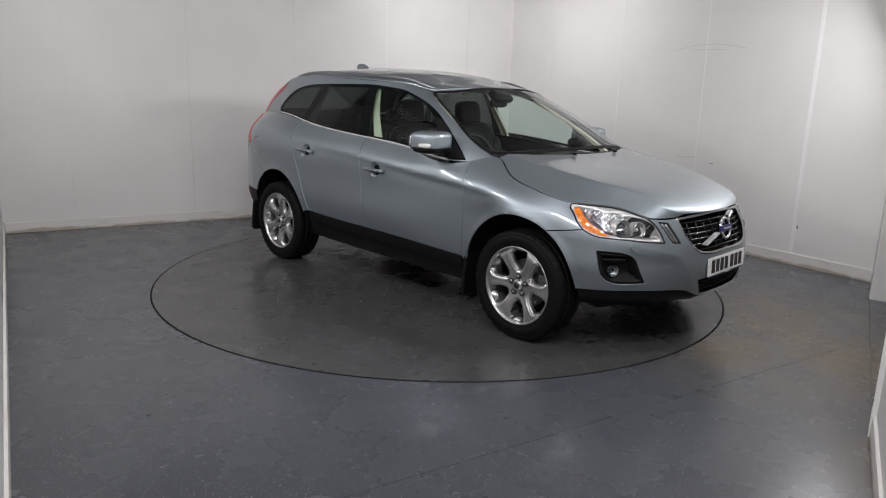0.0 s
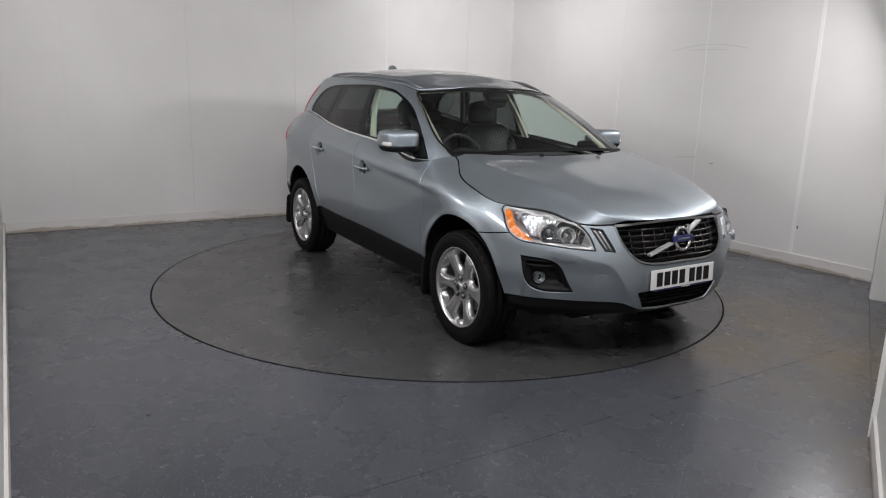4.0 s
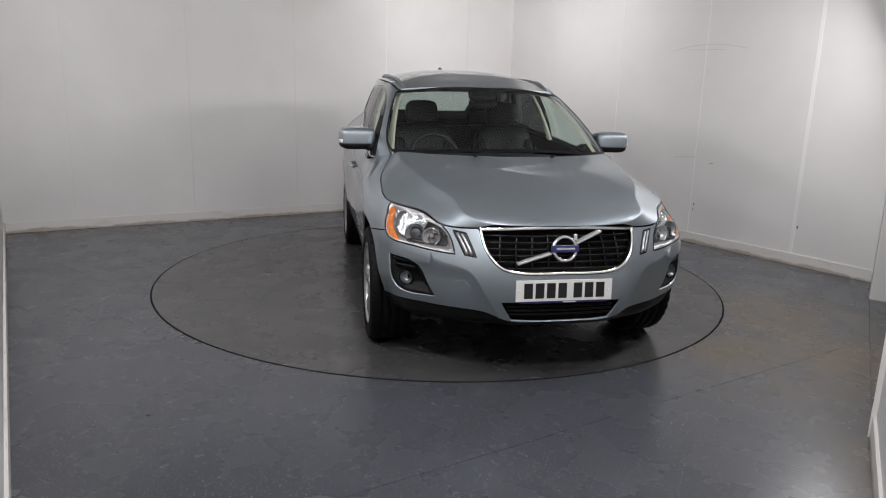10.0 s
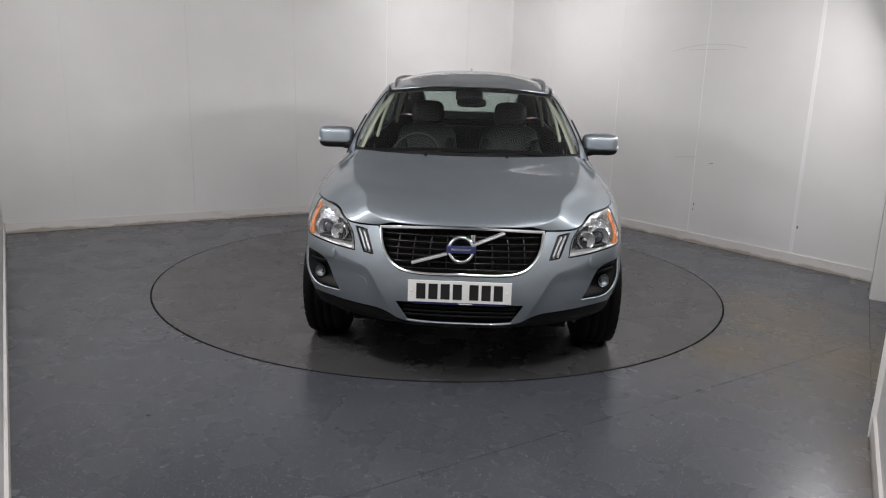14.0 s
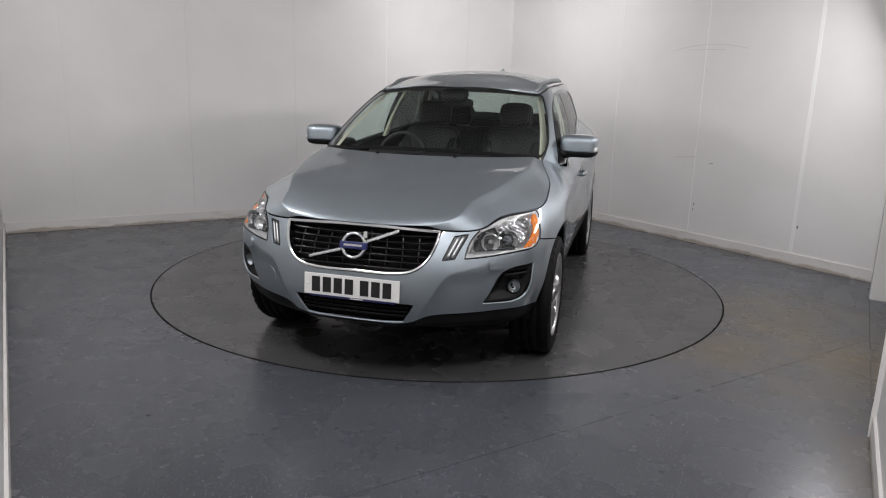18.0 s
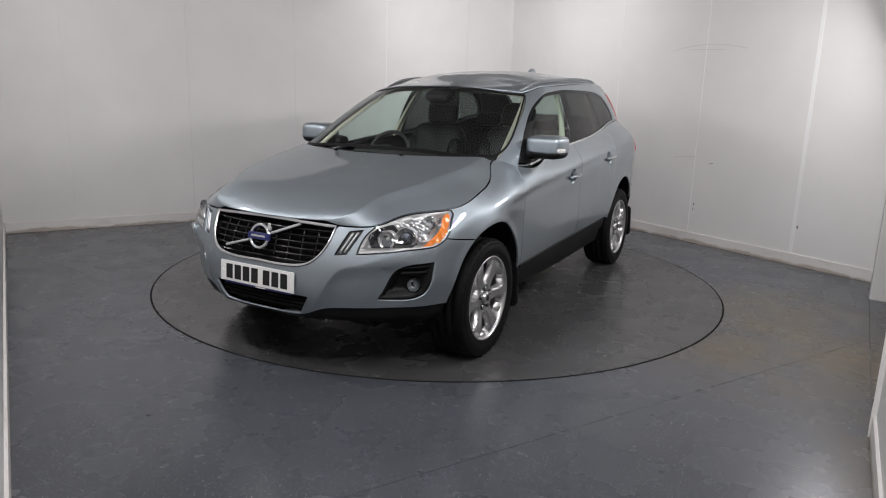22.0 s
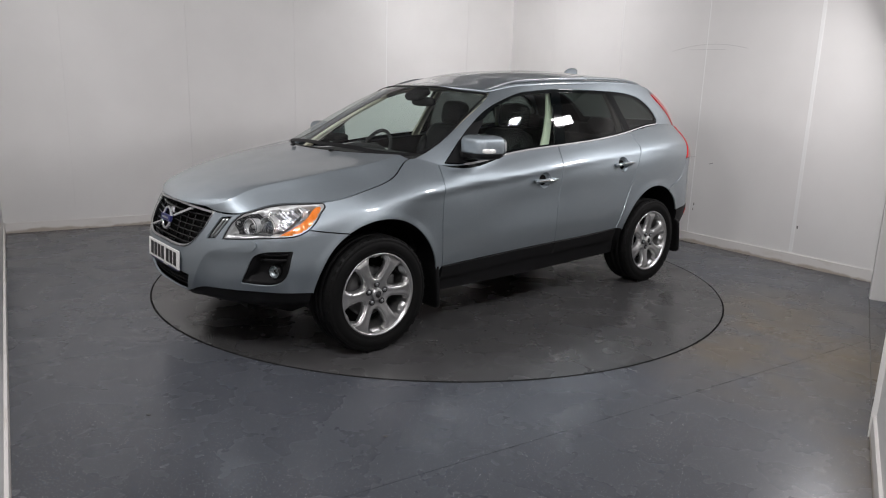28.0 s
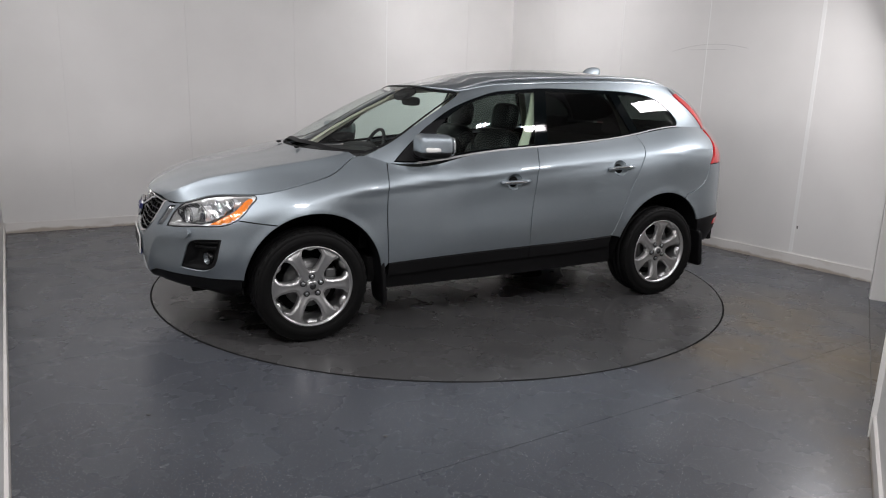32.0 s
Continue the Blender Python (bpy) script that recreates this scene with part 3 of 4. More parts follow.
def wall(name, a, b, joints=(), strips=(), skirting=True, label="white painted wall boards with vertical joints"):
    """A boarded wall whose room face runs from a to b."""
    u, n = side_of(a, b)
    long = (Vector(b) - Vector(a)).length
    base = part(name, slab(a, u, n, 0, long, .012, .12, 0, CEILING), wall_joint)
    tagged(base, label, "wall", kind="structure")
    cuts = [0, *sorted(joints), long]
    for d0, d1 in zip(cuts, cuts[1:]):
        part("wall_board", slab(a, u, n, d0 + (.0008 if d0 else 0), d1 - (.0008 if d1 < long else 0), 0, .0125, 0, CEILING), wall_paint, base)
    for d, wide in strips:
        part("cover_strip", slab(a, u, n, d - wide / 2, d + wide / 2, -.0025, .001, .12, CEILING), strip_white, base)
    if skirting:
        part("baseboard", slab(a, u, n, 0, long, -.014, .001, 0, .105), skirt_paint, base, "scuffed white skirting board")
    return base


wall("wall_back", CORNER, LEFT_END, (.75, 1.97, 3.18, 4.40, 5.61), ((1.97, .012),))
wall_side = wall("wall_side", RIGHT_END, CORNER, (.76, 1.935, 3.10, 4.277), ((.76, .034), (1.935, .008), (3.10, .008)))
wall("wall_left", LEFT_END, APEX_L, (1.2, 2.4, 3.6, 4.8, 6.0))
wall("wall_right", APEX_R, NEAR_RIGHT, (1.2, 2.4))
wall("wall_rear", APEX_L, APEX_R, skirting=False)
wall("wall_return", POST, RIGHT_END, skirting=False)
POST_END = (4.83, -1.17)
wall("wall_post", POST_END, POST, (.6,), skirting=False)
wall("wall_passage", (3.50, -3.80), POST_END, (1.2,))
wall("wall_passage_end", NEAR_RIGHT, (3.50, -3.80), skirting=False)

# scuffs and dents left on the side wall
u, n = side_of(RIGHT_END, CORNER)


def scuff(name, d0, z0, d1, z1, bow, thick, label):
    pts = []
    for k in range(17):
        t = k / 16
        q = Vector(RIGHT_END) + u * (d0 + (d1 - d0) * t) - n * .0005
        pts.append((q.x, q.y, z0 + (z1 - z0) * t + bow * 4 * t * (1 - t)))
    part(name, tube(pts, thick, 6), scuff_pale if abs(d0 - d1) > .2 else scuff_grey, wall_side, label)


scuff("scuff_mark", 2.361, 2.027, 1.470, 2.027, .056, .0022, "long curved grey scuff")
scuff("scuff_mark", 2.149, 2.037, 1.723, 2.025, .0, .0018, "straight grey scuff")
scuff("scuff_mark", 2.199, 0.900, 1.926, 0.924, .0, .0028, "short dark scuff")
scuff("scuff_mark", 1.753, 0.865, 1.713, 0.874, .0, .0028, "small dark dent")
scuff("scuff_mark", 1.887, 0.436, 1.888, 0.405, .0, .004, "small dark screw hole")
scuff("scuff_mark", 1.893, 0.375, 1.893, 0.350, .0, .004, "small dark screw hole")
scuff("scuff_mark", 0.725, 0.377, 0.725, 0.350, .0, .006, "small dark screw hole")

# ---- floor: two metre wide vinyl sheets, welded edge to edge ----
ground = part("floor", prism([(-12, -12), (12, -12), (12, 12), (-12, 12)], -0.2, -.007), dark_void)
tagged(ground, "grey speckled vinyl floor in wide sheets", "floor", kind="structure")
FLOOR_U, FLOOR_V = Vector((.8526, .5225)), Vector((-.5225, .8526))
for k in range(-4, 5):
    low, high = -.645 + 1.99 * k + .0012, -.645 + 1.99 * (k + 1) - .0012
    quad = [tuple(FLOOR_U * a + FLOOR_V * b) for a, b in ((-10, low), (10, low), (10, high), (-10, high))]
    part("vinyl_sheet", prism(quad, -.007, 0.0), floor_vinyl, ground)
way, out = side_of(NEAR_RIGHT, POST)
strip = part("threshold", slab(NEAR_RIGHT, way, out, 0, (Vector(POST) - Vector(NEAR_RIGHT)).length, -.003, .003, -.005, .0015), scuff_grey)
tagged(strip, "thin dark joint strip across the doorway floor", "threshold", kind="structure")
for x, y in ((-1.338, -2.67), (-2.45, -1.68), (-.218, -2.82), (1.49, -1.26)):
    bit = part("debris", pillow((x, y, .002), (.022, .012, .006), .8, .8, n=8), scuff_grey)
    tagged(bit, "tiny dark crumb of dirt on the floor", "debris", group="crumbs on the floor")

top = part("ceiling", prism([(-12, -12), (12, -12), (12, 12), (-12, 12)], CEILING, CEILING + 0.1), ceiling_paint)
tagged(top, "plain grey ceiling", "ceiling", kind="structure")

# ---- the turntable: a disc let into the floor with a dark gap round it ----
TABLE_R, TABLE_Y = 2.283, 0.076
turntable = new("turntable")
tagged(turntable, "round grey vinyl turntable set flush in the floor", "turntable")
part("disc", prism([((TABLE_R - .010) * math.cos(2 * math.pi * k / 200), (TABLE_R - .010) * math.sin(2 * math.pi * k / 200)) for k in range(200)], -.03, .002), disc_vinyl, turntable)
part("gap", lathe([(TABLE_R - .010, .0008), (TABLE_R + .003, .0008), (TABLE_R + .003, -.02), (TABLE_R - .010, -.02)], 160, "Z"), dark_void, turntable, "narrow dark joint")

# ---- the car ----
car = new("car")
tagged(car, "silver blue metallic five-door car parked on a round turntable", "car")
HAND = {1: "left", -1: "right"}


def on(side, p):
    """An outline for the left side (1) or the right (-1)."""
    return np.asarray(p, float) if side > 0 else mirrored(p)


def sz(*pts):
    return run(*pts)


# Lines that neighbours share, as (s, z) on the left side.
LAMP_LOW = run((.578, .684), (.669, .690), (.79, .703), (.916, .712), (1.02, .724), (1.072, .748))
LAMP_OUT = run((1.072, .748), (1.111, .785), (1.163, .842), (1.186, .868), (1.176, .886))
LAMP_TOP = belt_run(1.176, .685, .003)
LAMP_IN = run((.685, .825), (.617, .779), (.578, .684))
LAMP = joined(LAMP_LOW, LAMP_OUT, LAMP_TOP, LAMP_IN)
SEAM = run((1.072, .748), (1.20, .726), (1.30, .714))                 # between bumper and wing
ARCH_F_BACK = side_way(arc(*FRONT_ARCH, 55, -3)[::1])
ARCH_F_ALL = side_way(arc(*FRONT_ARCH, 175, 8))
SHUT_1 = run((2.020, 1.054), (1.996, .92), (1.994, .67), (2.008, .425))
SHUT_2 = run((3.150, 1.132), (3.113, 1.03), (3.086, .845), (3.062, .62), (3.073, .461))
SHUT_3 = run((4.075, 1.214), (4.086, 1.14), (4.047, 1.055), (3.982, .945), (3.891, .76), (3.813, .566), (3.780, .490))
CLAD_1 = run((2.008, .425), (2.46, .444), (2.904, .457), (3.073, .461))
CLAD_2 = run((3.073, .461), (3.371, .468), (3.78, .490))
GRILLE = [(.0, .598), (.15, .596), (.24, .601), (.318, .619), (.383, .667), (.430, .745), (.447, .800)]
LOW_EDGE = [(1.10, .388), (.903, .397), (.695, .397), (.487, .394), (.37, .379), (.305, .354), (.24, .338), (.1, .336), (0, .336)]
FOG = joined(run((.682, .448), (.78, .444), (.877, .449), (.925, .468), (.985, .60), (.994, .636)), run((.994, .636), (.90, .634), (.825, .625), (.773, .599), (.74, .555), (.682, .448)))
SLAT = joined(run((.463, .676), (.526, .684)), run((.526, .684), (.594, .800)), run((.594, .800), (.520, .790)), run((.520, .790), (.463, .676)))
INTAKE = both(joined(run((0, .345), (.15, .346), (.253, .352)), run((.253, .352), (.312, .448)), run((.312, .448), (.1, .454), (0, .455))))
REAR_SEAM = run((4.74, 1.0), (4.715, .877), (4.632, .812), (4.50, .765))
ARCH_R = side_way(arc(*REAR_ARCH, 168, 8))
TAIL_LINE = [(4.895, 1.20), (4.93, 1.05), (4.94, .9)]

# bonnet, its washer jets and the black cowl under the windscreen
bonnet = panel("bonnet", bonnet_at, joined(run((-1, 0), (1, 0)), run((1, 0), (1, 1)), run((1, 1), (-1, 1)), run((-1, 1), (-1, 0))), paint, car, grain=.019, gap=.003, depth=.010,
               creases=[np.stack([k * hood_fold(np.linspace(.03, .97, 60)), np.linspace(.03, .97, 60)], -1) for k in (1, -1)])
for side in (1, -1):
    part("washer_jet", pillow((1.292, .254 * side, 1.113), (.035, .022, .018), .6, .8, n=12), black_plastic, bonnet, "small black washer jet")


def cowl_at(b, u):
    b, u = np.asarray(b), np.asarray(u)
    a, c = hood(np.full(len(b), .997), b), cabin(b * CST[2], np.full(len(b), .02))
    q = a + (c - a) * u[:, None]
    q[:, 2] -= .014 * (1 - u) + .022 * np.sin(np.pi * np.clip(u, 0, 1))
    return q


part("cowl", sheet(lambda u, b: cowl_at(b, u), np.linspace(-.05, 1, 6), np.linspace(-1, 1, 50)), black_plastic, car, "black plastic scuttle under the windscreen")
for a, b in ((-.55, .02), (.10, .66)):
    pts = [tuple(cabin(np.array([s]), np.array([.004 + .012 * k / 12]))[0] + np.array([.004, 0, .001])) for k, s in enumerate(np.linspace(a, b, 13))]
    part("wiper", tube(pts, .003, 6), black_plastic, car, "black wiper arm")

# front bumper, with everything set into it
bump = both(joined(run(*GRILLE), belt_run(.457, .685, .004), LAMP_IN, LAMP_LOW, SEAM, side_way(arc(*FRONT_ARCH, 57.5, 4)), run((1.10, .388), *LOW_EDGE[1:]))[:])
bumper = panel("front_bumper", skin, bump, paint, car, holes=[on(k, h) for k in (1, -1) for h in (FOG, SLAT)] + [INTAKE], grain=.014,
               creases=[run(*NOSE_LINE, gap=.012) * np.array([k, 1]) for k in (1, -1)])
valance = both(joined(run(*LOW_EDGE[::-1]), run((1.10, .388), (1.075, .30)), run((1.075, .30), (1.0, .235), (.7, .235), (.3, .235), (0, .235))))
panel("valance", sunk(skin, lambda s, z: .006 + .10 * step(.34, .20, z)), valance, black_plastic, car, label="black textured plastic lower bumper")
for side in (1, -1):
    slat = panel("grille_slat", sunk(skin, .012), on(side, SLAT), nut_dark, bumper, grain=.02, gap=0.001, depth=.02, label="ribbed grey side grille")
    for k in (.35, .72):
        a, b = np.array((.463, .676)) * (1 - k) + np.array((.526, .684)) * k, np.array((.520, .790)) * (1 - k) + np.array((.594, .800)) * k
        p = np.linspace(a + (b - a) * .06, a + (b - a) * .94, 8) * np.array([side, 1])
        part("rib", tube([tuple(q) for q in sunk(skin, .008)(p[:, 0], p[:, 1])], .0075, 8), chrome_dark, slat)
    well = panel("fog_lamp_well", sunk(skin, lambda s, z: .008 + .05 * step(0, .05, off_line(np.stack([np.abs(s), z], -1), FOG))), on(side, FOG), black_plastic, bumper, grain=.016, gap=-.002, depth=0, label="black fog lamp recess")
    for k in (0, 1):
        a, b = ((.80, .612 - .028 * k), (.975 - .012 * k, .618 - .03 * k))
        p = np.linspace(a, b, 8) * np.array([side, 1])
        part("louvre", tube([tuple(q) for q in sunk(skin, .022 + .006 * k)(p[:, 0], p[:, 1])], .008, 6), black_plastic, well)
    c = sunk(skin, .035)(np.array([.872 * side]), np.array([.512]))[0]
    n = facing(skin, np.array([[.872 * side, .512]]))[0]
    aim = Vector((.85, .35 * side, 0)).to_track_quat("Y", "Z").to_matrix().to_4x4()
    fog = part("fog_lamp", lathe([(.033, -.004), (.036, .004), (.040, .002), (.040, -.03)], 32), grille_black, bumper, "round clear fog lamp")
    fog.matrix_basis = Matrix.Translation(c) @ aim
    glass = part("lens", pillow((0, .004, 0), (.064, .020, .064), 1, 1, n=20), lamp_glass, fog)
    part("fog_bowl", lathe([(.033, .002), (.025, -.012), (.013, -.022), (.0, -.024)], 28), chrome_dark, fog)
    washer = joined(run((.700, .634), (.702, .676), (.782, .684)), run((.782, .684), (.796, .668), (.776, .640), (.740, .630), (.700, .634)))
    panel("lamp_washer", skin, on(side, washer), paint, bumper, grain=.014, gap=0, depth=.026, lift=.019)
panel("towing_eye_cover", skin, ellipse(-.532, .508, .047, .044), paint, bumper, grain=.02, gap=0, depth=.003, lift=.002)
panel("lower_grille", sunk(skin, .03), INTAKE, dark_void, bumper, gap=-.004, depth=0, label="black mesh lower grille")
for z in (.372, .396, .420, .444):
    s = np.linspace(-.28, .28, 24)
    part("mesh_bar", tube([tuple(q) for q in sunk(skin, .022)(s, np.full(24, z))], .005, 6), black_plastic, bumper)

# radiator grille: dark well, chrome frame, bars, diagonal and round emblem
GRILLE_TOP = belt_run(.447, 0, .004)
GRILLE_OUT = both(joined(run(*GRILLE), GRILLE_TOP))
GRILLE_FRAME_IN = shrink(GRILLE_OUT if area(GRILLE_OUT) > 0 else GRILLE_OUT[::-1], .012)
well = panel("grille", sunk(skin, .055), GRILLE_OUT, dark_void, car, gap=.004, depth=0, label="black radiator grille with chrome frame")
frame_top = sunk(skin, lambda s, z: -.007 + .010 * step(.006, .0, off_line(np.stack([s, z], -1), GRILLE_FRAME_IN)))
panel("grille_frame", frame_top, GRILLE_OUT, chrome, well, holes=[GRILLE_FRAME_IN], grain=.02, gap=.001, depth=.05, label="bright chrome grille frame")


def span(s0, z0, s1, z1, n, deep):
    p = np.linspace((s0, z0), (s1, z1), n)
    return [tuple(q) for q in sunk(skin, deep)(p[:, 0], p[:, 1])]


for i in range(6):
    z = .629 + i * .0325
    s = max(abs(q) for q in GRILLE_FRAME_IN[np.abs(GRILLE_FRAME_IN[:, 1] - z) < .02][:, 0]) - .004
    part("grille_bar", tube(span(-s, z, s, z, 24, .026), .0075, 8, flat=.75), grille_black, well)
for s in (-.345, -.255, -.165, -.075, .075, .165, .255, .345):
    low = .625 if abs(s) < .3 else .66
    part("grille_rib", tube(span(s * .97, low, s, .808, 8, .036), .007, 6), grille_black, well)
for a, b in (((-.250, .652), (-.070, .704)), ((.060, .748), (.240, .808))):
    bm = bmesh.new()
    p = np.array([a, b])
    q = sunk(skin, .004)(p[:, 0], p[:, 1])
    way = Vector(q[1] - q[0])
    turn = Matrix.Translation((Vector(q[0]) + Vector(q[1])) / 2) @ way.to_track_quat("Y", "X").to_matrix().to_4x4()
    part("diagonal_bar", box((.014, way.length, .034), bevel=.005, bm=bm), satin_strip, well).matrix_basis = turn
EMBLEM = sunk(skin, -.012)(np.array([0.0]), np.array([.722]))[0]
tilt = Matrix.Translation(EMBLEM) @ pose(0, 0, 0, 0, -14, 0)
ring_bm = lathe([(.066, -.012), (.071, .004), (.066, .012), (.056, .012), (.051, .004), (.055, -.012)], 48, "X", closed=True)
emblem = part("emblem", ring_bm, chrome, well, "chrome ring emblem with a blue band")
emblem.matrix_basis = tilt
part("arrow_tip", box((.016, .020, .034), (0.002, .058, .058), .002, pose(0, 0, 0, 0, 0, 0)), chrome, emblem)
part("band", box((.018, .146, .036), (.008, 0, 0), .003), badge_blue, emblem)
part("band_mark", box((.002, .098, .010), (.0175, 0, 0)), chrome, emblem)

# number plate, with plain bars for its characters
PLATE = Matrix.Translation((2.291, 0, .517)) @ pose(0, 0, 0, 0, -3, 0)
plate = part("number_plate", box((.006, .520, .111), bevel=.002), plate_white, car, "white number plate with a blue strip below")
plate.matrix_basis = PLATE
part("plate_holder", box((.012, .47, .030), (-.006, 0, -.052), .003), badge_blue, plate)
part("holder_mark", box((.002, .07, .005), (.0008, .03, -.061)), plate_white, plate)
for y in (-.194, -.133, -.072, -.011, .072, .133, .194):
    part("bar", box((.002, .046, .079), (.0036, y, 0)), plate_black, plate)
for y in (.236, -.242):
    part("screw", pillow((.003, y, 0), (.006, .014, .014), 1, 1, n=12), plate_white, plate)

# headlamps
for side in (1, -1):
    inner = shrink(LAMP if area(LAMP) > 0 else LAMP[::-1], .006)
    deep = lambda s, z: .006 + .050 * step(.008, .034, off_line(np.stack([np.abs(s), z], -1), inner))
    lamp_part = panel("headlamp", sunk(skin, deep), on(side, LAMP), lamp_silver, car, grain=.016, gap=.002, depth=.01, label="clear headlamp with chrome reflectors and amber indicator")
    bezel = joined(run((.643, .721), (.632, .745), (.634, .780), (.66, .796), (.70, .810), (.80, .828)), run((.80, .828), (.87, .80), (.905, .745)), run((.905, .745), (.86, .731), (.75, .723), (.643, .721)))
    panel("lamp_mask", sunk(skin, lambda s, z: deep(s, z) - .004), on(side, bezel), lamp_dark, lamp_part, grain=.018, gap=0, depth=.012, label="dark inner mask")
    amber = joined(run((.912, .724), (1.02, .734), (1.066, .757)), run((1.066, .757), (1.106, .795), (1.155, .850), (1.170, .870)), run((1.170, .870), (1.132, .860), (1.075, .815), (1.0, .770), (.912, .724)))
    panel("indicator", sunk(skin, lambda s, z: .007 + .0015 * np.sin(np.abs(s) * 330 + z * 200)), on(side, amber), amber_glass, lamp_part, grain=.014, gap=0, depth=.012, label="amber indicator lens")
    for s, z, r, kind in ((.851, .782, .052, 0), (.736, .770, .044, 1), (1.045, .846, .034, 2)):
        c = sunk(skin, .036)(np.array([s * side]), np.array([z]))[0]
        m = Matrix.Translation(c) @ Vector((1, .28 * side, .02)).to_track_quat("Y", "Z").to_matrix().to_4x4()
        cup = part("reflector", lathe([(r * 1.02, -.03), (r * 1.06, .012), (r, .018), (r * .92, .006), (r * .66, -.016), (0, -.03)], 36), lamp_crystal, lamp_part, "chrome reflector bowl")
        cup.matrix_basis = m
        part("bright_ring", lathe([(r * .97, .016), (r * 1.04, .024), (r * 1.11, .016), (r * 1.04, .010)], 36, closed=True), chrome, cup)
        lens = pillow((0, .004, 0), (r * 1.25, .05, r * 1.25), 1, 1, n=24) if kind == 0 else pillow((0, -.008, 0), (r * .5, .03, r * .5), 1, 1, n=16)
        part("projector_lens" if kind == 0 else "bulb", lens, lens_dark if kind == 0 else lamp_silver, cup)
    crystal = joined(run((.905, .752), (.93, .756), (.985, .790), (1.06, .838), (1.12, .860)), belt_run(1.12, .80, .012), run((.80, .834), (.87, .81), (.905, .752)))
    panel("crystal_reflector", sunk(skin, lambda s, z: .020 + .0045 * np.sin(s * 240) * np.sin(z * 210) + .004 * np.sin(s * 90 + z * 120)), on(side, crystal), chrome, lamp_part, grain=.005, gap=0, depth=.01, label="faceted chrome reflector")
    panel("lamp_cover", sunk(skin, -.002), on(side, LAMP), cover_glass, lamp_part, grain=.022, gap=.004, depth=0, label="clear plastic lamp cover")
    panel("lamp_trim", sunk(skin, -.001), on(side, LAMP), lamp_dark, lamp_part, holes=[on(side, inner)], grain=.02, gap=.002, depth=.008)

# wings, doors, quarters
for side in (1, -1):
    wing = joined(SEAM[::1], side_way(arc(*FRONT_ARCH, 57.5, 176)), run((1.985, .40), (2.008, .425)), SHUT_1[::-1], belt_run(2.020, 1.176, .002), LAMP_OUT[::-1])
    panel("front_wing", skin, on(side, wing), paint, car, grain=.021)
    cup_f, cup_r = side_way([(-.02, .918)])[0], side_way([(-.925, .992)])[0]
    spec = (("front_door", joined(SHUT_1, CLAD_1, SHUT_2[::-1], belt_run(3.150, 2.020, .002)), cup_f, .034),
            ("rear_door", joined(SHUT_2, CLAD_2, SHUT_3[::-1], belt_run(4.075, 3.150, .002)), cup_r, .034))
    for name, line, cup, _ in spec:
        hole = ellipse(cup[0], cup[1], .058, .053, 36)
        door = panel(name, skin, on(side, line), paint, car, holes=[on(side, hole)], grain=.021)
        bowl = lambda s, z, c=cup: .003 + .034 * np.clip(1 - ((np.abs(s) - c[0]) ** 2 + (z - c[1]) ** 2) / .0031, 0, 1)
        panel("handle_cup", sunk(skin, bowl), on(side, hole), paint, door, grain=.010, gap=-.001, depth=0)
        slope = .05 if name == "rear_door" else .02
        p = np.linspace((cup[0] - .112, cup[1] - .112 * slope), (cup[0] + .112, cup[1] + .112 * slope), 12) * np.array([side, 1])
        mid = sunk(skin, lambda s, z, c=cup: -.026 + .016 * ((np.abs(s) - c[0]) / .112) ** 4)(p[:, 0], p[:, 1])
        handle = part("door_handle", tube([tuple(q) for q in mid], .0145, 12, flat=.95), paint, door, "silver pull handle")
        strip = sunk(skin, lambda s, z, c=cup: -.038 + .014 * ((np.abs(s) - c[0]) / .10) ** 4)(p[1:-1, 0], p[1:-1, 1])
        part("handle_strip", tube([tuple(q) for q in strip], .006, 8), chrome, handle)
    for name, edge, to in (("front_door_cladding", CLAD_1, None), ("rear_door_cladding", CLAD_2, None)):
        low = edge.copy()
        low[:, 1] -= .085
        panel(name, sunk(skin, lambda s, z: -.006 + .012 * step(.02, .0, np.abs(z - .37) * 0 + .02)), on(side, joined(edge, low[::-1])), black_plastic, car, grain=.03, gap=.003, depth=.02, label="black plastic door cladding")
    sill = joined(run((1.975, .35), (2.46, .365), (2.904, .376), (3.371, .385), (3.80, .405)), run((3.80, .405), (3.84, .27)), run((3.84, .27), (2.9, .252), (2.0, .245)), run((2.0, .245), (1.975, .35)))
    panel("sill", sunk(skin, .012), on(side, sill), black_plastic, car, grain=.04, gap=0, depth=.05, label="black plastic sill")
    quarter = joined(SHUT_3, run((3.780, .490), (3.870, .475)), ARCH_R[::-1][2:-16], REAR_SEAM[::-1], run((4.74, 1.0), (4.80, 1.085), (4.885, 1.20)), run((4.885, 1.20), (4.86, 1.27)), belt_run(4.86, 4.075, .002))
    flap = ellipse(4.60, .985, .078, .078, 40)
    q = panel("rear_quarter", skin, on(side, quarter), paint, car, holes=[on(side, flap)] if side < 0 else [], grain=.032)
    if side < 0:
        panel("fuel_flap", skin, on(side, flap), paint, q, grain=.03, gap=.002, depth=.006, label="round fuel filler flap")
    # tail of the side: lamp foot, bumper, tailgate half
    lamp_low = joined(run((4.75, 1.005), (4.825, 1.09), (4.885, 1.19), (4.90, 1.262)), run((4.90, 1.262), (5.02, 1.258)), run((5.02, 1.258), (4.985, 1.14), (4.90, 1.01)), run((4.90, 1.01), (4.75, 1.005)))
    tail_lamp = panel("tail_lamp", skin, on(side, lamp_low), red_glass, car, grain=.02, gap=.002, depth=.02, lift=.006, label="tall red tail lamp")
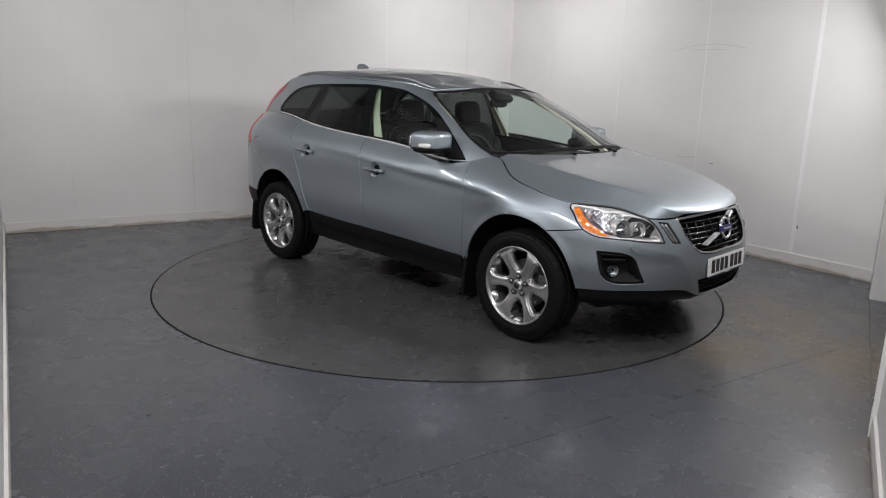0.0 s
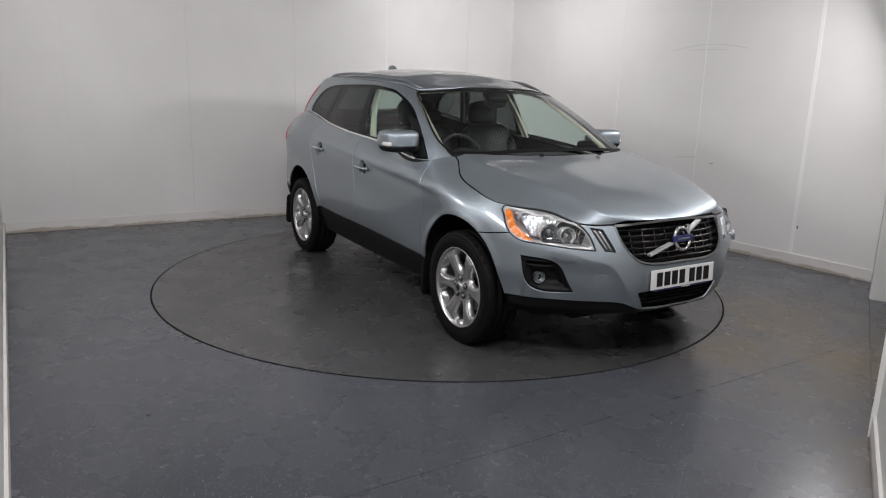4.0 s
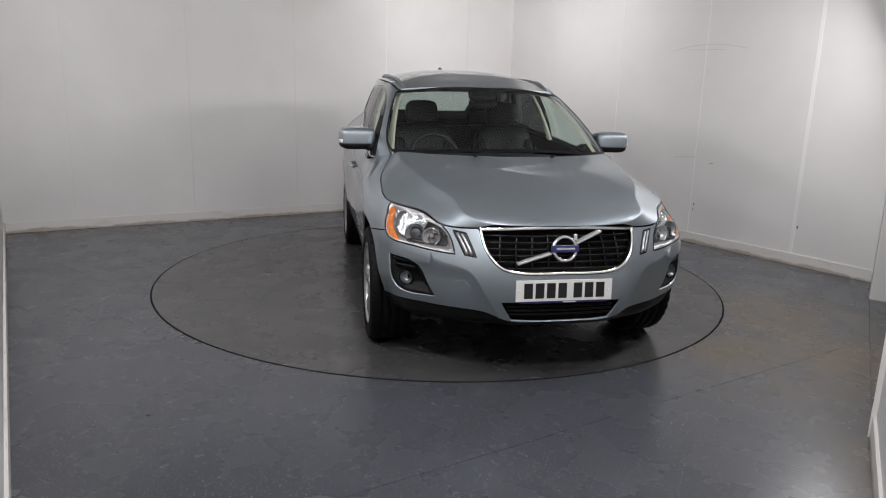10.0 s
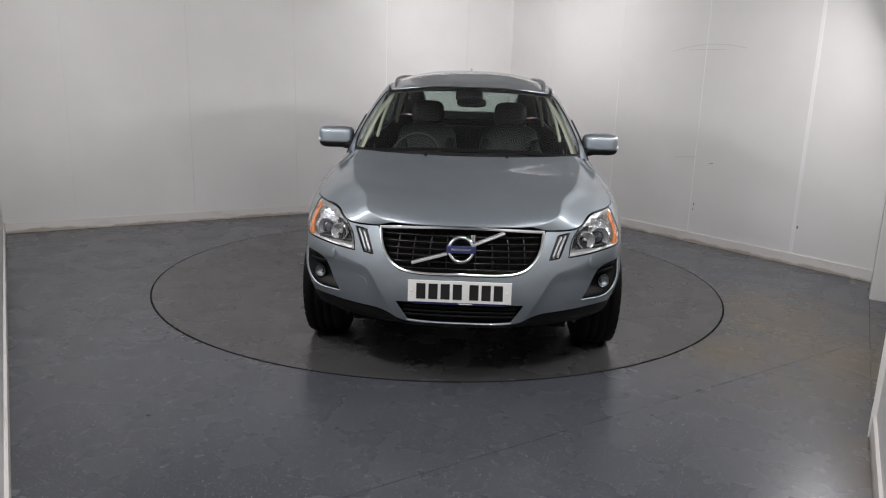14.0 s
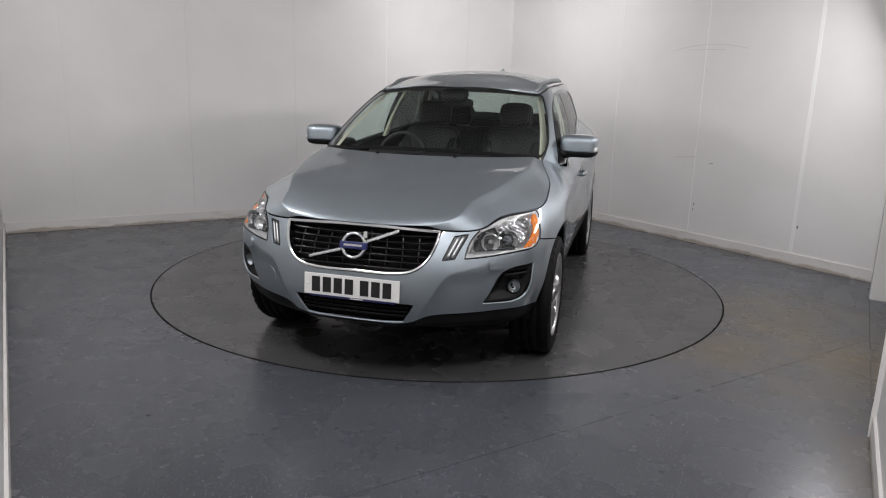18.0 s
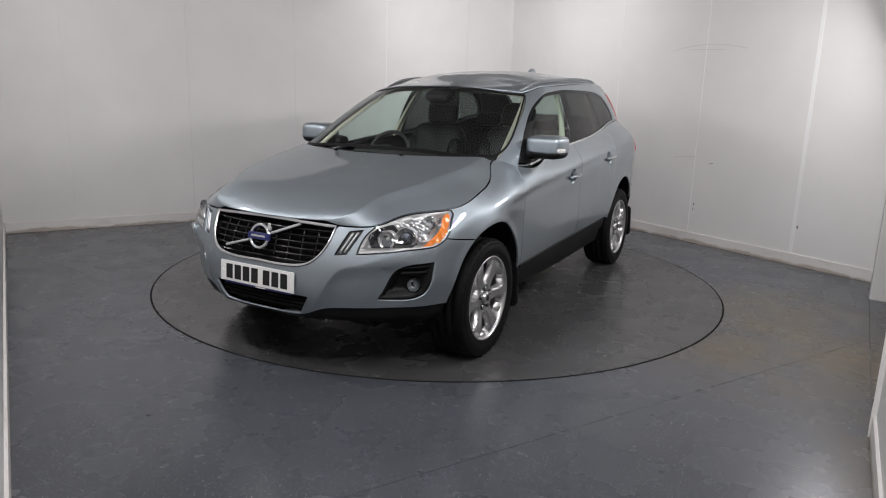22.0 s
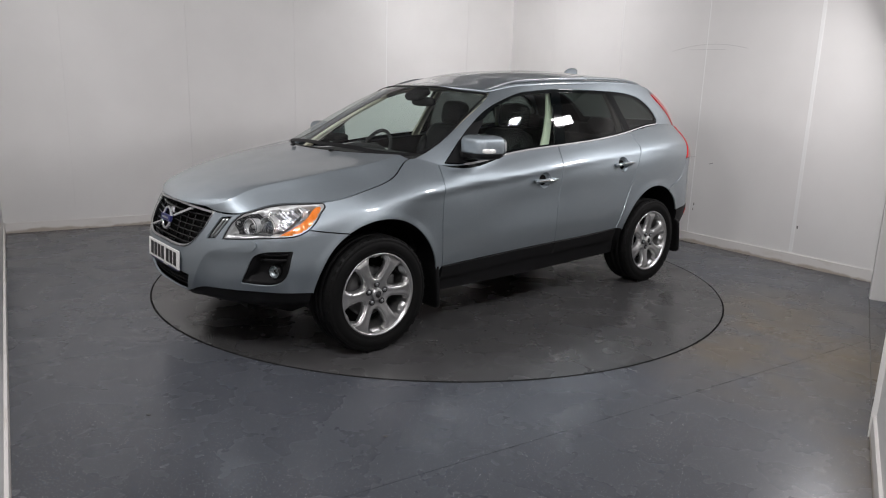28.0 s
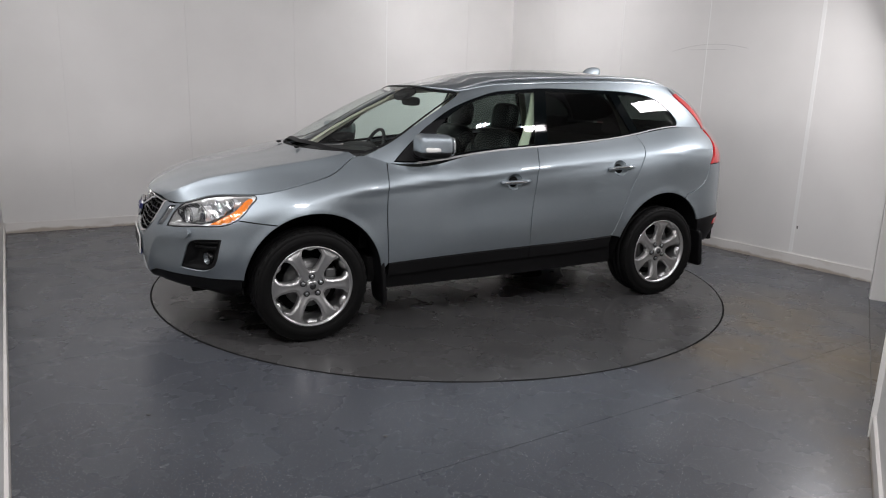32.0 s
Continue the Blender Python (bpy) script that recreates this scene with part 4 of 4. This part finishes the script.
    back_top = joined(run((4.50, .765), (4.632, .812), (4.715, .877), (4.745, 1.0)), run((4.745, 1.0), (4.90, 1.005)), run((4.90, 1.005), (4.95, .90), (5.1, .82), (S_END, .82)), run((S_END, .82), (S_END, .60)), run((S_END, .60), (5.2, .58), (4.88, .575), (4.69, .56)), side_way(arc(*REAR_ARCH, 153, 121)))
    bump_b = panel("rear_bumper", skin, on(side, back_top), paint, car, grain=.035)
    black_low = joined(side_way(arc(*REAR_ARCH, 172, 153)), run((4.69, .56), (4.88, .575), (5.2, .58), (S_END, .60)), run((S_END, .60), (S_END, .34)), run((S_END, .34), (5.2, .34), (4.80, .36)))
    panel("rear_valance", sunk(skin, -.004), on(side, black_low), black_plastic, car, grain=.04, depth=.02, label="black plastic lower rear bumper")
    refl = joined(run((4.90, .50), (5.06, .505)), run((5.06, .505), (5.05, .555)), run((5.05, .555), (4.92, .55)), run((4.92, .55), (4.90, .50)))
    panel("rear_reflector", skin, on(side, refl), red_glass, bump_b, grain=.03, lift=.008, label="red rear reflector")
    gate = joined(run((S_END, .82), (5.1, .82), (4.95, .90), (4.905, 1.01)), run((4.905, 1.01), (4.985, 1.14), (5.02, 1.25)), belt_run(5.02, S_END, .002), run((S_END, 1.24), (S_END, .82)))
    panel("tailgate", skin, on(side, gate), paint, car, grain=.05)

# ---- cabin: pillars, glass, roof ----
H = CAB_HIGH
SIDE_GLASS = joined(run((.902, .004), (.880, .215 * H), (.862, .456 * H), (.868, .68 * H), (1.0, .842 * H), (1.331, .902 * H), (1.637, .925 * H), (1.925, .905 * H), (2.396, .845 * H), (2.684, .775 * H), (2.868, .62 * H), (2.946, .40 * H), (2.997, .12 * H)),
                    run((2.997, .12 * H), (2.985, .03 * H), (2.95, .004)), run((2.95, .004), (.902, .004)))
SCREEN_EDGE = run((.745, .03 * H), (.772, .10 * H), (.785, .468 * H), (.752, .93 * H))
SCREEN_TOP = run((.752, .93 * H), (.71, .968 * H), (.63, .98 * H), (.362, .985 * H), (0, .985 * H))
SCREEN = both(joined(run((0, .045 * H), (.35, .04 * H), (.70, .015 * H), (.745, .03 * H)), SCREEN_EDGE, SCREEN_TOP))
big = SCREEN if area(SCREEN) > 0 else SCREEN[::-1]
screen = panel("windscreen", cab, big, clear_glass, car, grain=.05, gap=.0, depth=0, lift=.001, label="clear laminated windscreen")
panel("screen_seal", cab, big, black_plastic, screen, holes=[shrink(big, .014)], grain=.05, gap=0, depth=.004, lift=.0035, label="black windscreen border")
for side in (1, -1):
    frame_side = panel("side_frame", cab, on(side, joined(run((.756, .0), (.777, .10 * H), (.790, .468 * H), (.757, .93 * H), (.735, .985 * H)), run((.735, .985 * H), (.82, H)), run((.82, H), (3.13, H)),
                       run((3.13, H), (3.098, .81 * H), (3.155, .443 * H), (3.262, -.004)), run((3.262, -.004), (.756, -.004)))), paint, car, holes=[on(side, SIDE_GLASS)], grain=.03, gap=.001, depth=.02, label="painted roof frame with pillars")
    ccw = SIDE_GLASS if area(SIDE_GLASS) > 0 else SIDE_GLASS[::-1]
    front_glass = joined(run((.945, .014), (.925, .10), (.91, .24), (.93, .33)), run((.93, .33), (1.03, .365), (1.331, .388), (1.625, .397)), run((1.625, .397), (1.66, .20), (1.70, .014)), run((1.70, .014), (.945, .014)))
    rear_glass = joined(run((1.775, .014), (1.745, .20), (1.722, .398)), run((1.722, .398), (1.925, .388), (2.375, .362)), run((2.375, .362), (2.43, .19), (2.515, .014)), run((2.515, .014), (1.775, .014)))
    quarter_glass = joined(run((2.578, .018), (2.50, .19), (2.452, .350)), run((2.452, .350), (2.67, .335), (2.85, .262), (2.925, .17), (2.970, .055), (2.955, .022), (2.92, .018)), run((2.92, .018), (2.578, .018)))
    surround = panel("window_surround", sunk(cab, .006), on(side, ccw), gloss_black, car, holes=[on(side, h) for h in (front_glass, rear_glass, quarter_glass)], grain=.03, gap=-.004, depth=.015, label="gloss black window frames and pillars")
    for name, line, g, label in (("front_window", front_glass, side_clear, "clear front door window"), ("rear_window", rear_glass, side_dark, "green tinted rear door window"), ("quarter_window", quarter_glass, side_dark, "green tinted rear quarter window")):
        panel(name, sunk(cab, .007), on(side, line), g, surround, grain=.05, gap=-.004, depth=0, label=label)
    strip = joined(run((1.02, -.005), (2.985, -.005)), run((2.985, -.005), (2.985, .007)), run((2.985, .007), (1.02, .007)), run((1.02, .007), (1.02, -.005)))
    panel("waist_strip", cab, on(side, strip), satin_strip, car, grain=.02, gap=0, depth=.008, lift=.007, label="thin bright waist strip")
    sail = joined(run((.905, .010), (1.03, .010)), run((1.03, .010), (.985, .10), (.925, .24)), run((.925, .24), (.872, .22), (.885, .10), (.905, .010)))
    panel("mirror_base", cab, on(side, sail), black_plastic, surround, grain=.03, gap=0, depth=.01, lift=.004, label="black mirror mount")
    lamp_up = joined(run((3.098, .79 * H), (3.155, .443 * H), (3.258, -.01)), run((3.258, -.01), (3.375, -.01)), run((3.375, -.01), (3.245, .443 * H), (3.165, .83 * H)), run((3.165, .83 * H), (3.098, .79 * H)))
    panel("lamp_upper", cab, on(side, lamp_up), red_glass, tail_lamp if side < 0 else [o for o in car.children if o.name.startswith("tail_lamp")][0], grain=.02, gap=.002, depth=.02, lift=.006)
    # door mirror
    turn = Matrix.Translation((.612, .945 * side, 1.168)) @ pose(0, 0, 0, 0, 0, -6 * side)
    mirror = part("door_mirror", pillow((0, 0, 0), (.215, .250, .150), .5, .46, n=40, cut=(-.48, 1)), paint, car, "silver door mirror with black base")
    mirror.matrix_basis = turn
    part("mirror_shell", pillow((0, 0, -.003), (.211, .245, .148), .5, .46, n=36, cut=(-1, -.46)), black_plastic, mirror)
    part("mirror_foot", pillow((.02, -.135 * side, -.052), (.17, .20, .070), .5, .6, n=20), black_plastic, mirror)
    part("mirror_glass", pillow((-.110, .0, .0), (.02, .20, .115), .5, .5, n=20), mirror_silver, mirror)
    part("side_repeater", pillow((.03, .112 * side, -.018), (.11, .03, .034), .6, .6, n=18), repeater_white, mirror, "clear indicator repeater")
    # roof rail
    p = roof(np.linspace(.02, .93, 60), np.full(60, .90 * side))
    arch_up = .012 + .004 * np.sin(np.linspace(0, np.pi, 60)) - .020 * (np.abs(np.linspace(-1, 1, 60)) ** 8)
    part("roof_rail", tube([(x, y, z + h) for (x, y, z), h in zip(p, arch_up)], .0115, 10), rail_silver, car, "satin silver roof rail")


def over_tail(p):
    """Closes a half outline of the tail with its image beyond the middle line."""
    p = np.asarray(p)
    return joined(p, p[::-1] * np.array([-1, 1]) + np.array([2 * C_END, 0]))


tail_glass = over_tail(joined(run((C_END, .06), (3.50, .06)), run((3.50, .06), (3.36, .39)), run((3.36, .39), (C_END, .40))))
tail_part = over_tail(joined(run((C_END, -.006), (3.378, -.006)), run((3.378, -.006), (3.248, .443 * H), (3.168, .83 * H), (3.168, H)), run((3.168, H), (C_END, H))))
gate = panel("tailgate_frame", cab, tail_part, paint, car, holes=[tail_glass], grain=.05, gap=0, depth=.02)
panel("rear_screen", sunk(cab, .006), tail_glass, rear_clear, gate, grain=.06, gap=-.003, depth=0, label="tinted rear window")

panel("roof", roof_at, joined(run((-.965, 0), (.965, 0)), run((.965, 0), (.965, 1)), run((.965, 1), (-.965, 1)), run((-.965, 1), (-.965, 0))), paint, car, grain=.06, gap=0, depth=.015)
part("roof_gutter", sheet(lambda u, b: roof(u, b) - np.array([0, 0, .010]), np.linspace(0, 1, 60), np.linspace(-1, 1, 40)), black_plastic, car, "black roof gutter seals")
part("headliner", sheet(lambda u, b: roof(u, b * .97) - np.array([0, 0, .045]), np.linspace(.02, .98, 40), np.linspace(-1, 1, 24), True), beige_trim, car, "pale cloth headliner")
fin_at = Vector((-1.30, 0, roof(np.array([.78]), np.array([0.0]))[0][2]))
bm = pillow((0, 0, 0), (.19, .055, .15), 1, .75, n=24, cut=(0, 1))
for v in bm.verts:
    v.co.x -= v.co.z * .55
    v.co.y *= 1 - 7.5 * max(0, v.co.z)
part("aerial_fin", bm, paint, car, "small shark-fin roof aerial").location = fin_at - Vector((0, 0, .004))

# ---- inside the cabin ----
tub = bmesh.new()
for at, size in (((-.55, 0, .47), (2.9, 1.62, .04)), ((1.0, 0, .78), (.05, 1.5, .55)), ((-1.98, 0, .8), (.05, 1.2, .6))):
    box(size, at, bm=tub)
part("cabin_floor", tub, dark_void, car)
part("tail_trim", box((.02, 1.0, .30), (-2.11, 0, 1.08), .004), dark_void, car)
for side in (1, -1):
    line = joined(run((1.83, .82), (1.99, .62), (1.99, .47)), run((1.99, .47), (3.80, .47)), run((3.80, .47), (3.86, .62), (4.0, .77), (4.25, .84), (4.45, .80), (4.65, .74)), run((4.65, .74), (4.95, .90), (5.12, 1.22)), belt_run(5.12, 1.30, .012), run((1.30, .90), (1.55, .83), (1.83, .82)))
    # near-black backing sheet: its colour puts the shade into the shut gaps
    panel("gap_shade_shell", sunk(skin, .022), on(side, line), dark_void, car, holes=[], grain=.06, gap=0, depth=0)
    for a, b, c, d in ((.805, .02, .765, .93), (1.640, .0, 1.650, .90), (2.50, .0, 2.43, .82)):
        w = .028
        trim = joined(run((a - w, b * H), (c - w, d * H)), run((c - w, d * H), (c + w, d * H)), run((c + w, d * H), (a + w, b * H)), run((a + w, b * H), (a - w, b * H)))
        panel("pillar_trim", sunk(cab, .045), on(side, trim), beige_trim, car, grain=.04, gap=0, depth=.02)
    dark = joined(run((2.93, .0), (3.47, .0)), run((3.47, .0), (3.34, .97 * H)), run((3.34, .97 * H), (2.90, .97 * H)), run((2.90, .97 * H), (2.97, .5 * H), (3.03, .0)), run((3.03, .0), (2.93, .0)))
    panel("rear_pillar_trim", sunk(cab, .03), on(side, dark), black_trim, car, grain=.05, gap=0, depth=0)
    rail = joined(run((.72, .92 * H), (2.95, .86 * H)), run((2.95, .86 * H), (2.95, .99 * H)), run((2.95, .99 * H), (.72, .99 * H)), run((.72, .99 * H), (.72, .92 * H)))
    panel("roof_side_trim", sunk(cab, .04), on(side, rail), beige_trim, car, grain=.05, gap=0, depth=.01)
dash = bmesh.new()
pillow((.80, 0, .93), (.62, 1.50, .30), .35, .6, bm=dash)
part("dashboard", dash, black_trim, car, "black dashboard")
part("screen_hump", pillow((.62, -.38, 1.05), (.22, .40, .10), .6, .8), black_trim, car)
wheel = part("steering_wheel", lathe([(.178 + .014 * math.cos(a), .014 * math.sin(a)) for a in np.linspace(0, 2 * math.pi, 13)[:-1]], 40, "X", closed=True), black_trim, car, "black leather steering wheel")
wheel.matrix_basis = Matrix.Translation((.52, -.37, 1.03)) @ pose(0, 0, 0, 0, -24, 0)
part("wheel_hub", pillow((.03, 0, 0), (.06, .15, .13), .7, .8), black_trim, wheel)
for y, z in ((.0, -.10), (.10, .02), (-.10, .02)):
    part("wheel_spoke", box((.02, .05 if y == 0 else .14, .13 if y == 0 else .035), (.015, y, z), .006), lamp_silver, wheel)
for y in (.345, -.345):
    seat = new("front_seat")
    seat.parent = car
    seat["label"] = "black leather front seat"
    seat.location = (.13, y, -.01)
    part("cushion", pillow((.08, 0, .60), (.56, .52, .20), .4, .6), leather, seat)
    part("backrest", pillow((-.28, 0, .93), (.20, .50, .66), .55, .45, pose(0, 0, 0, 0, -14, 0)), leather, seat)
    for k in (1, -1):
        part("bolster", pillow((-.22, .20 * k, .90), (.16, .11, .50), .7, .6, pose(0, 0, 0, 0, -14, 0)), leather, seat)
    part("headrest", pillow((-.40, 0, 1.34), (.12, .27, .20), .55, .55, pose(0, 0, 0, 0, -10, 0)), leather, seat)
bench = new("rear_bench")
bench.parent = car
bench["label"] = "black leather rear bench"
part("bench_cushion", pillow((-.80, 0, .60), (.55, 1.35, .22), .3, .6), leather, bench)
part("bench_back", pillow((-1.16, 0, .90), (.20, 1.32, .58), .3, .4, pose(0, 0, 0, 0, -18, 0)), leather, bench)
for y in (.40, -.40):
    part("rear_headrest", pillow((-1.28, y, 1.26), (.10, .25, .13), .5, .5, pose(0, 0, 0, 0, -12, 0)), leather, bench)
part("inner_mirror", pillow((.36, .02, 1.425), (.05, .22, .066), .5, .6, pose(0, 0, 0, 0, 0, 8)), black_plastic, car, "black inner mirror")
part("sensor_box", pillow((.40, 0, 1.478), (.14, .20, .06), .5, .6, pose(0, 0, 0, 0, 28, 0)), black_plastic, car, "black sensor housing behind the windscreen")
part("mirror_stem", tube([(.37, .01, 1.43), (.40, 0, 1.48)], .014, 8), black_plastic, car)

# ---- underneath: dark shell, arch liners, mud flaps ----
under = bmesh.new()
box((2.0, 1.55, .16), (-.02, 0, .36), bm=under)
box((.62, 1.15, .30), (1.72, 0, .42), bm=under)
box((1.0, 1.1, .30), (1.2, 0, .50), bm=under)
box((.75, 1.3, .25), (-1.85, 0, .45), bm=under)
box((.9, 1.0, .25), (-1.3, 0, .48), bm=under)
part("underbody", under, dark_void, car)
for side in (1, -1):
    for (ax, az, r), deep in ((FRONT_ARCH, .36), (REAR_ARCH, .36)):
        bm = bmesh.new()
        rows = []
        edge = arc(ax, az, r + .004, 190, -10)
        ways = side_way(edge)
        q = sunk(skin, .006)(ways[:, 0], ways[:, 1])
        for d in (0, .02, .06, deep):
            rows.append([bm.verts.new((p[0], (p[1] - d) * side, p[2])) for p in q])
        inner = [bm.verts.new((ax, (.9 - deep) * side, az)) for _ in range(1)]
        for a, b in zip(rows, rows[1:]):
            for i in range(len(a) - 1):
                bm.faces.new((a[i], a[i + 1], b[i + 1], b[i]))
        for i in range(len(rows[-1]) - 1):
            bm.faces.new((rows[-1][i], rows[-1][i + 1], inner[0]))
        part("wheel_arch_liner", smooth(bm), black_plastic, car, "black wheel arch liner")
    for x, low, lean in ((.915, .148, 5), (-1.835, .172, 8)):
        part("mud_flap", pillow((x, .80 * side, (.47 + low) / 2), (.035, .23, .47 - low), .4, .25, pose(0, 0, 0, 0, lean, 0)), black_plastic, car, "black rubber mud flap")

# ---- wheels ----
TYRE_R = .350

HUB_Z = .330


def wheel_face(a, b):
    a, b = np.asarray(a), np.asarray(b)
    r = np.hypot(a, b)
    y = .040 - .030 * np.exp(-(r / .075) ** 2) * 0 + .022 * step(.05, .20, r) - .012 * step(.205, .25, r)
    return np.stack([-a, y, b], -1)


def build_wheel():
    hub = new("wheel")
    hub["label"] = "six-spoke silver alloy wheel with black tyre"
    R = TYRE_R
    prof = [(.240, -.105), (.250, -.112), (.265, -.116), (.29, -.120), (.315, -.119), (.335, -.112), (.346, -.098), (R, -.085), (R, -.052), (.343, -.050), (.343, -.042), (R, -.040), (R, -.004), (.343, -.002),
            (.343, .006), (R, .008), (R, .044), (.343, .046), (.343, .054), (R, .056), (R, .085), (.346, .098), (.335, .112), (.322, .117), (.318, .1155), (.314, .119), (.29, .121), (.272, .118), (.268, .1155), (.262, .116), (.250, .112), (.240, .105)]
    tyre = part("tyre", lathe(prof, 72), rubber, hub, "black road tyre")
    for k in range(36):
        a = 2 * math.pi * k / 36
        for d in (.098,):
            m = pose(0, 0, 0, 0, math.degrees(a), 0)
            b = part("tread_block", box((.008, .026, .036), bevel=.002), rubber, tyre)
            b.matrix_basis = m @ Matrix.Translation((.342, d, 0)) @ pose(0, 0, 0, 0, 0, 18 if d > 0 else -18)
    part("rim", lathe([(.222, -.10), (.240, -.108), (.243, .100), (.251, .108), (.248, .114), (.240, .113), (.233, .090), (.225, .06), (.218, -.02), (.216, -.10)], 72, closed=True), alloy, hub, "machined alloy rim")
    holes = []
    for k in range(6):
        c = math.pi / 2 + k * math.pi / 3
        out = joined(run((.198, -.330), (.219, -.285), (.226, 0), (.219, .285), (.198, .330)), run((.198, .330), (.15, .325), (.112, .255), (.094, 0), (.112, -.255), (.15, -.325), (.198, -.330)))
        holes.append(np.stack([out[:, 0] * np.cos(c + out[:, 1]), out[:, 0] * np.sin(c + out[:, 1])], -1))
    def face_at(a, b):
        q = wheel_face(a, b) + np.array([0, .045, 0])
        near = np.min([off_line(np.stack([np.asarray(a), np.asarray(b)], -1), h) for h in holes], axis=0)
        q[:, 1] -= .009 * step(.013, .0, near) + .0015 * step(.02, .03, near)
        return q

    face = panel("spokes", face_at, ellipse(0, 0, .241, .241, 80), alloy, hub, holes=holes, grain=.008, gap=0, depth=.038,  label="six broad alloy spokes")
    part("hub_cap", lathe([(.020, .106), (.028, .107), (.035, .101), (.037, .085)], 32), alloy, face)
    part("cap_mark", lathe([(.0, .1045), (.020, .1045), (.0205, .100)], 24), nut_dark, face)
    for k in range(5):
        a = 2 * math.pi * k / 5 + .3
        nut = part("wheel_nut", lathe([(.0, .098), (.008, .098), (.0105, .095), (.0105, .07)], 12), chrome_dark, face)
        nut.location = (.058 * math.cos(a), 0, .058 * math.sin(a))
        # flat dark ring, coloured as the shade in the nut's hole
        part("nut_hole_shade", lathe([(.0105, .0915), (.018, .0925), (.0195, .086)], 20), nut_dark, face).location = nut.location
    part("brake_disc", lathe([(.06, .0), (.155, .0), (.155, -.025), (.06, -.025)], 40), brake_steel, hub, "grey brake disc")
    part("hub_back", lathe([(.0, .03), (.055, .03), (.06, -.03), (.20, -.035), (.20, -.09), (.0, -.09)], 32), dark_void, hub)
    part("caliper", box((.07, .06, .13), (-.135, .0, .02), .012), brake_steel, hub)
    return hub


first = build_wheel()
first.parent = car
first.matrix_basis = Matrix.Translation((1.383, .822, HUB_Z))
for x, y, spin in ((-1.387, .802, 0), (1.383, -.822, 180), (-1.387, -.802, 180)):
    copy_thing(first, Matrix.Translation((x, y, HUB_Z)) @ pose(0, 0, 0, 0, 0, spin) @ pose(0, 0, 0, 0, 25 if x < 0 else 0, 0))


# ---- what moves ----
def turn_rows(x, y, z):
    rows = []
    for i in range(17):
        a = TURN_START + TURN_RATE * i * 2.0
        rows.append((i * 2.0, pose(0, 0, 0, 0, 0, a) @ Matrix.Translation((x, y, z))))
    return rows


def motions():
    walk(car, turn_rows(0.025, 0.210, 0.02))
    walk(turntable, [(t, Matrix.Translation((0, TABLE_Y, 0)) @ m) for t, m in turn_rows(0, 0, 0)])


motions()
